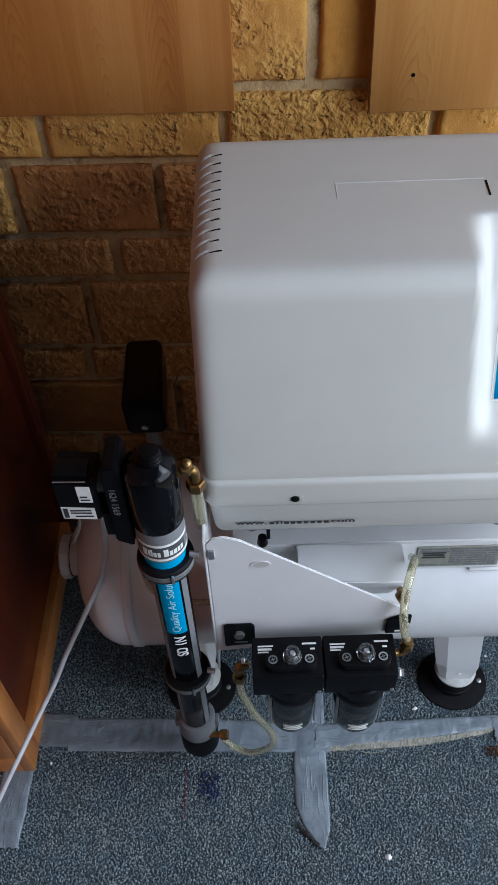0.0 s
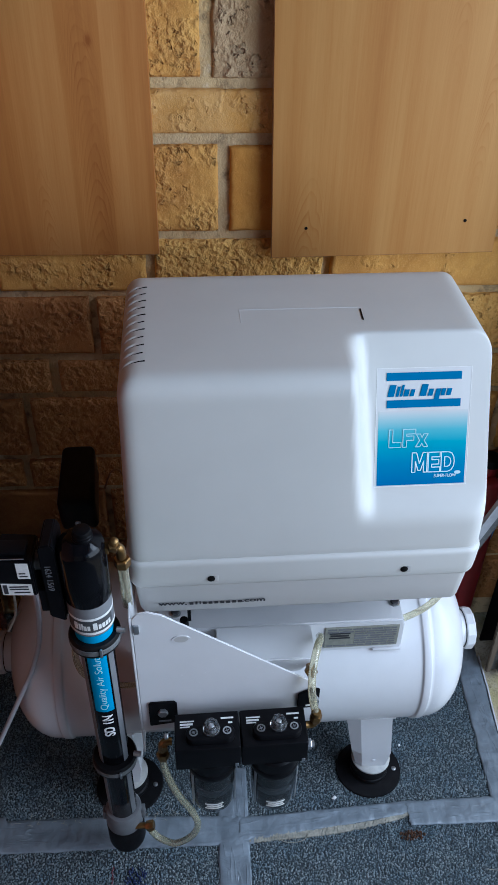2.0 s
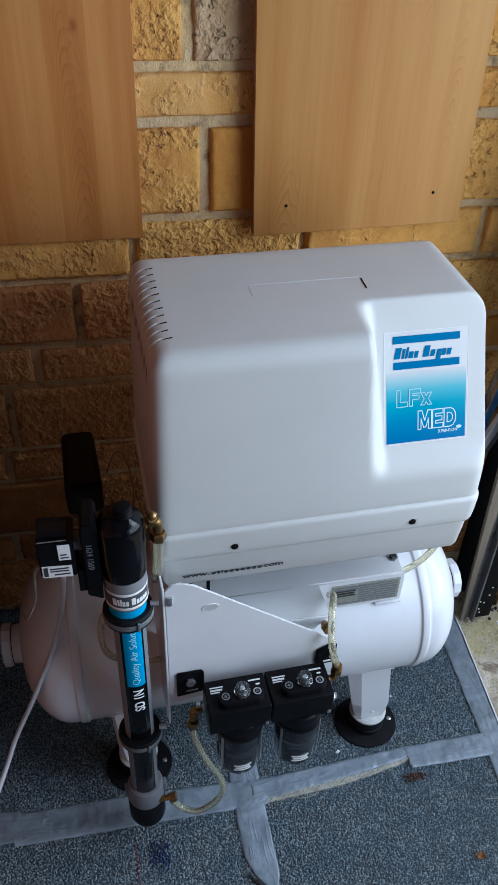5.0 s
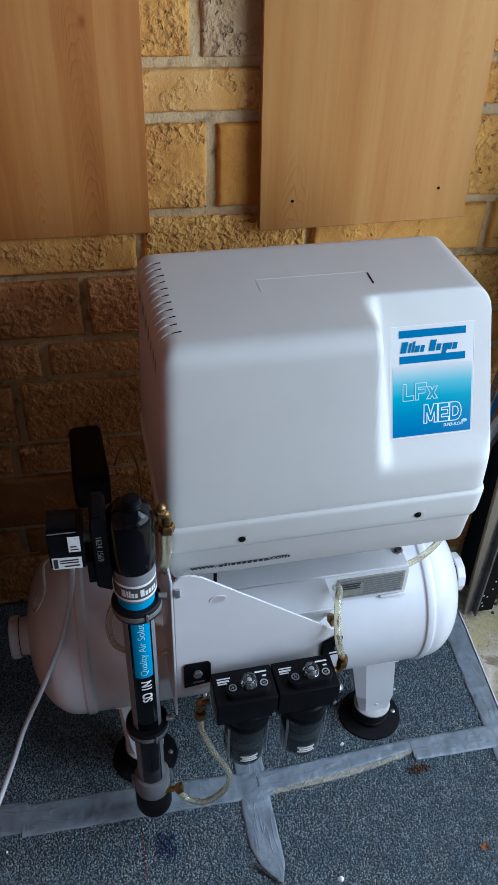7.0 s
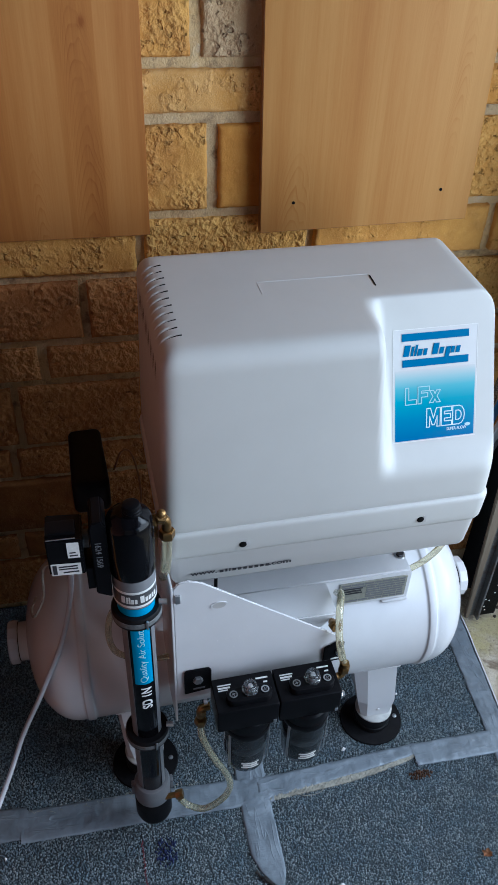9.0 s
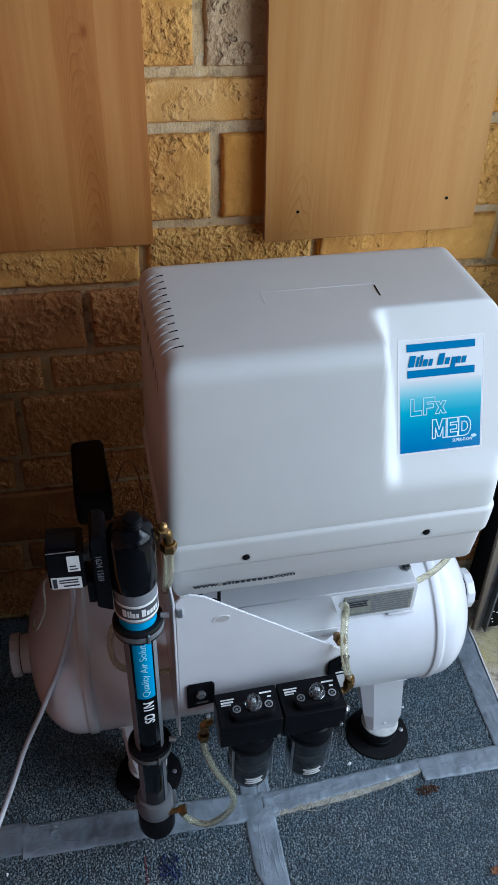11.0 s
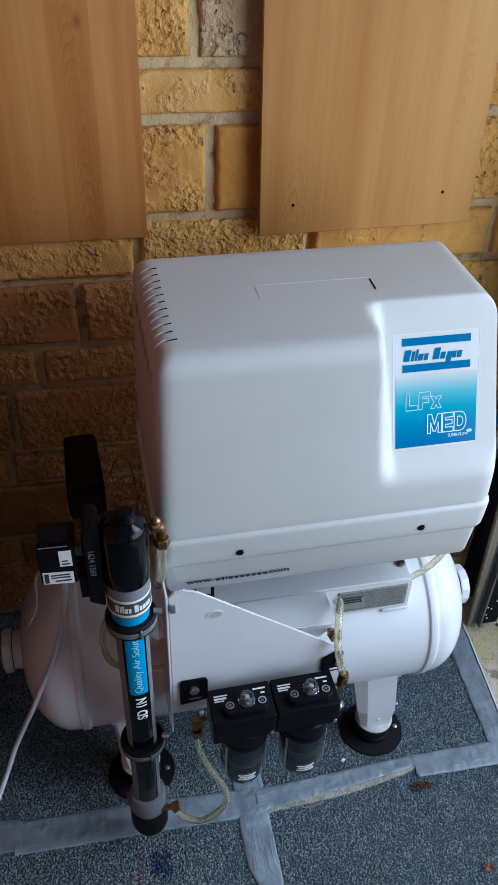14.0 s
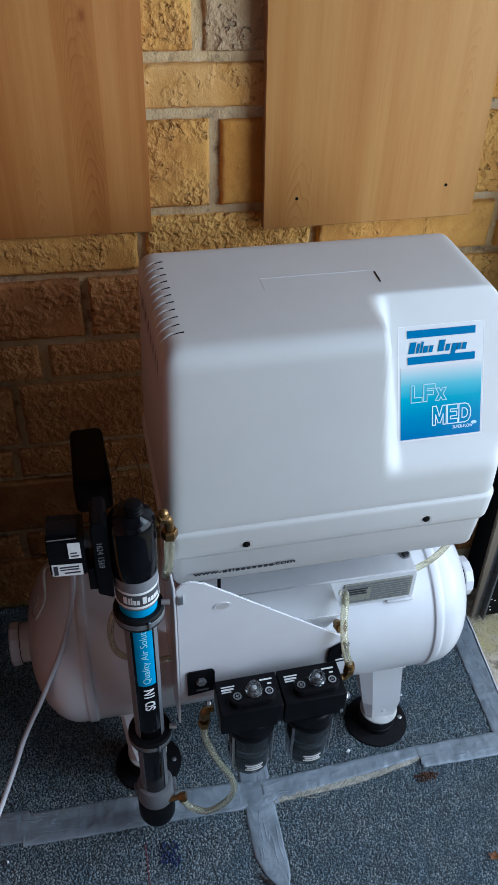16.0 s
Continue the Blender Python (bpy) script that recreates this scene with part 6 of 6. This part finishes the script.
part("upper_channel", join(box_bm((0.0, 0.0, 0.0), (0.051, 0.007, 0.62), 0.001, m=UT), box_bm((0.0, -0.020, 0.008), (0.004, 0.0, 0.62), 0.001, m=UT), box_bm((0.026, -0.013, 0.008), (0.030, -0.0005, 0.62), 0.001, m=UT)), M_BLKPOST, fr, "black upper door track")
part("track_foot", box_bm((0.001, -0.0215, -0.004), (0.030, -0.0005, 0.007), 0.001, m=UT), M_RUSTY, fr, "rusty lower end of the track")
part("hook_plate", prism_bm([(0.622, 0.668), (0.662, 0.668), (0.664, 0.708), (0.655, 0.718), (0.650, 0.697), (0.641, 0.693), (0.636, 0.711), (0.626, 0.706)], 0.893, 0.8985, 0.001), M_RUSTY, fr, "rusty hook plate")
for k, (x, z) in enumerate(((0.672, 0.03), (0.680, 0.05), (0.671, 0.055), (0.688, 0.075), (0.676, 0.018), (0.690, 0.10), (0.684, 0.27), (0.692, 0.36), (0.672, 0.40))):
    part("paint_speck", lathe_bm([(0.0021 if k < 6 else 0.0014, 0), (0.0015, 0.0007)], pose(x, 0.9037, z, 90), 9), M_PALE, fr)
part("paint_patch", prism_bm([(0.650, 0.515), (0.656, 0.520), (0.660, 0.555), (0.655, 0.566), (0.651, 0.545)], 0.8985, 0.8998, 0), M_PALE, fr, "flaking pale paint patch", smooth=False)
for x, z in ((0.616, 0.655), (0.613, 0.632), (0.622, 0.52)):
    part("nail_hole", lathe_bm([(0.0018, 0), (0.0018, 0.0006)], pose(x, 0.8984, z, 90), 8), M_SLOT, fr)

# Pale strip added to give the bright band beyond the track.
bright_strip = part("bright_band_strip", box_bm((0.676, 0.956, 0.60), (0.741, 0.976, 2.48), 0.003), M_PALE, None, "pale strip added for the bright band beside the door opening")
tagged(bright_strip, category="trim", kind="structure")
arm = thing("lifting_arm", (0.56, 0.95, -0.012), "grey steel lifting arm leaning by the frame", "door arm")
AM = Matrix.Translation((0.652, 0.938, 0.660)) @ pose(0, 0, 0, 0, 20.0, 0)
part("arm", join(box_bm((-0.012, 0.0, -0.700), (0.011, 0.003, 0.010), 0.0008, m=AM), box_bm((-0.012, -0.008, -0.700), (-0.0095, 0.0, 0.010), 0.0008, m=AM)), M_ARM, arm, "grey painted angle")
part("arm_pin", lathe_bm([(0.004, -0.006), (0.004, 0.006)], AM @ pose(0.006, -0.002, -0.085, 90), 12), M_BLUE, arm, "small blue plug")
part("rear_bar", box_bm((0.015, 0.006, -0.690), (0.027, 0.010, -0.060), 0.0008, m=AM), M_GALV, arm, "dull grey rear bar")

can = thing("red_canister", (0.588, 1.045, 0.0), "red plastic canister standing behind the compressor", "canister")
part("body", rounded_shell((0.566, 1.005, 0.001), (0.614, 1.085, 0.445), 0.014, 0.02, lambda w: Vector((w.x - 0.010 * smooth01(w.z, 0.30, 0.44) * (w.x - 0.587) / 0.027, w.y, w.z))), M_RED, can, angle=180)
part("neck", lathe_bm([(0.016, 0.4455), (0.016, 0.463), (0.0145, 0.465)], pose(0.587, 1.045, 0), 24), M_RED, can)
part("screw_lid", lathe_bm([(0.0185, 0.4655), (0.0190, 0.468), (0.0185, 0.483), (0.015, 0.485)], pose(0.587, 1.045, 0), 24), M_BLACK, can, "black screw lid")

pk = thing("wrapped_packet", (0.64, 1.06, -0.01), "long blue printed packet in clear film", "packet")
PM = Matrix.Translation((0.664, 1.052, 0.60)) @ pose(0, 0, 0, 2, 8.0, 12)
part("film", rounded_shell((-0.014, -0.010, -0.60), (0.014, 0.008, 0.26), 0.007, 0.014, lambda w: PM @ Vector((w.x + 0.002 * noise.noise(Vector((0, w.z * 18, 1))), w.y + 0.003 * noise.noise(Vector((w.x * 40, 0, w.z * 30))), w.z))), M_PLASTIC, pk, "clear crinkled film", angle=180)
part("print_sleeve", box_bm((-0.009, -0.0155, -0.55), (0.009, -0.0142, 0.20), 0.0004, 1, PM), M_BLUEWRAP, pk, "blue printed sleeve")
rq = random.Random(4)
for k in range(15):
    z = 0.006 + 0.0125 * k
    if k in (7, 11):
        continue
    part("packet_print", box_bm((-0.002 - rq.uniform(0, 0.003), -0.0165, z), (rq.uniform(0.003, 0.0075), -0.0159, z + rq.uniform(0.004, 0.0085)), 0, m=PM), M_YELLOWISH if k > 7 else M_WHITE, pk, smooth=False)
for z0, z1 in ((-0.045, -0.018), (0.196, 0.222)):
    part("packet_print", box_bm((-0.0085, -0.0165, z0), (0.0085, -0.0159, z1), 0, m=PM), M_WHITE, pk, "white printed block", smooth=False)
stick = part("garden_cane", tube_bm([(0.648, 1.05, 0.73), (0.664, 1.05, 0.844), (0.681, 1.05, 0.963), (0.705, 1.06, 1.13)], 0.0018, 6), M_PINE, None, "thin straw-coloured cane leaning on the wall")
tagged(stick, category="cane")
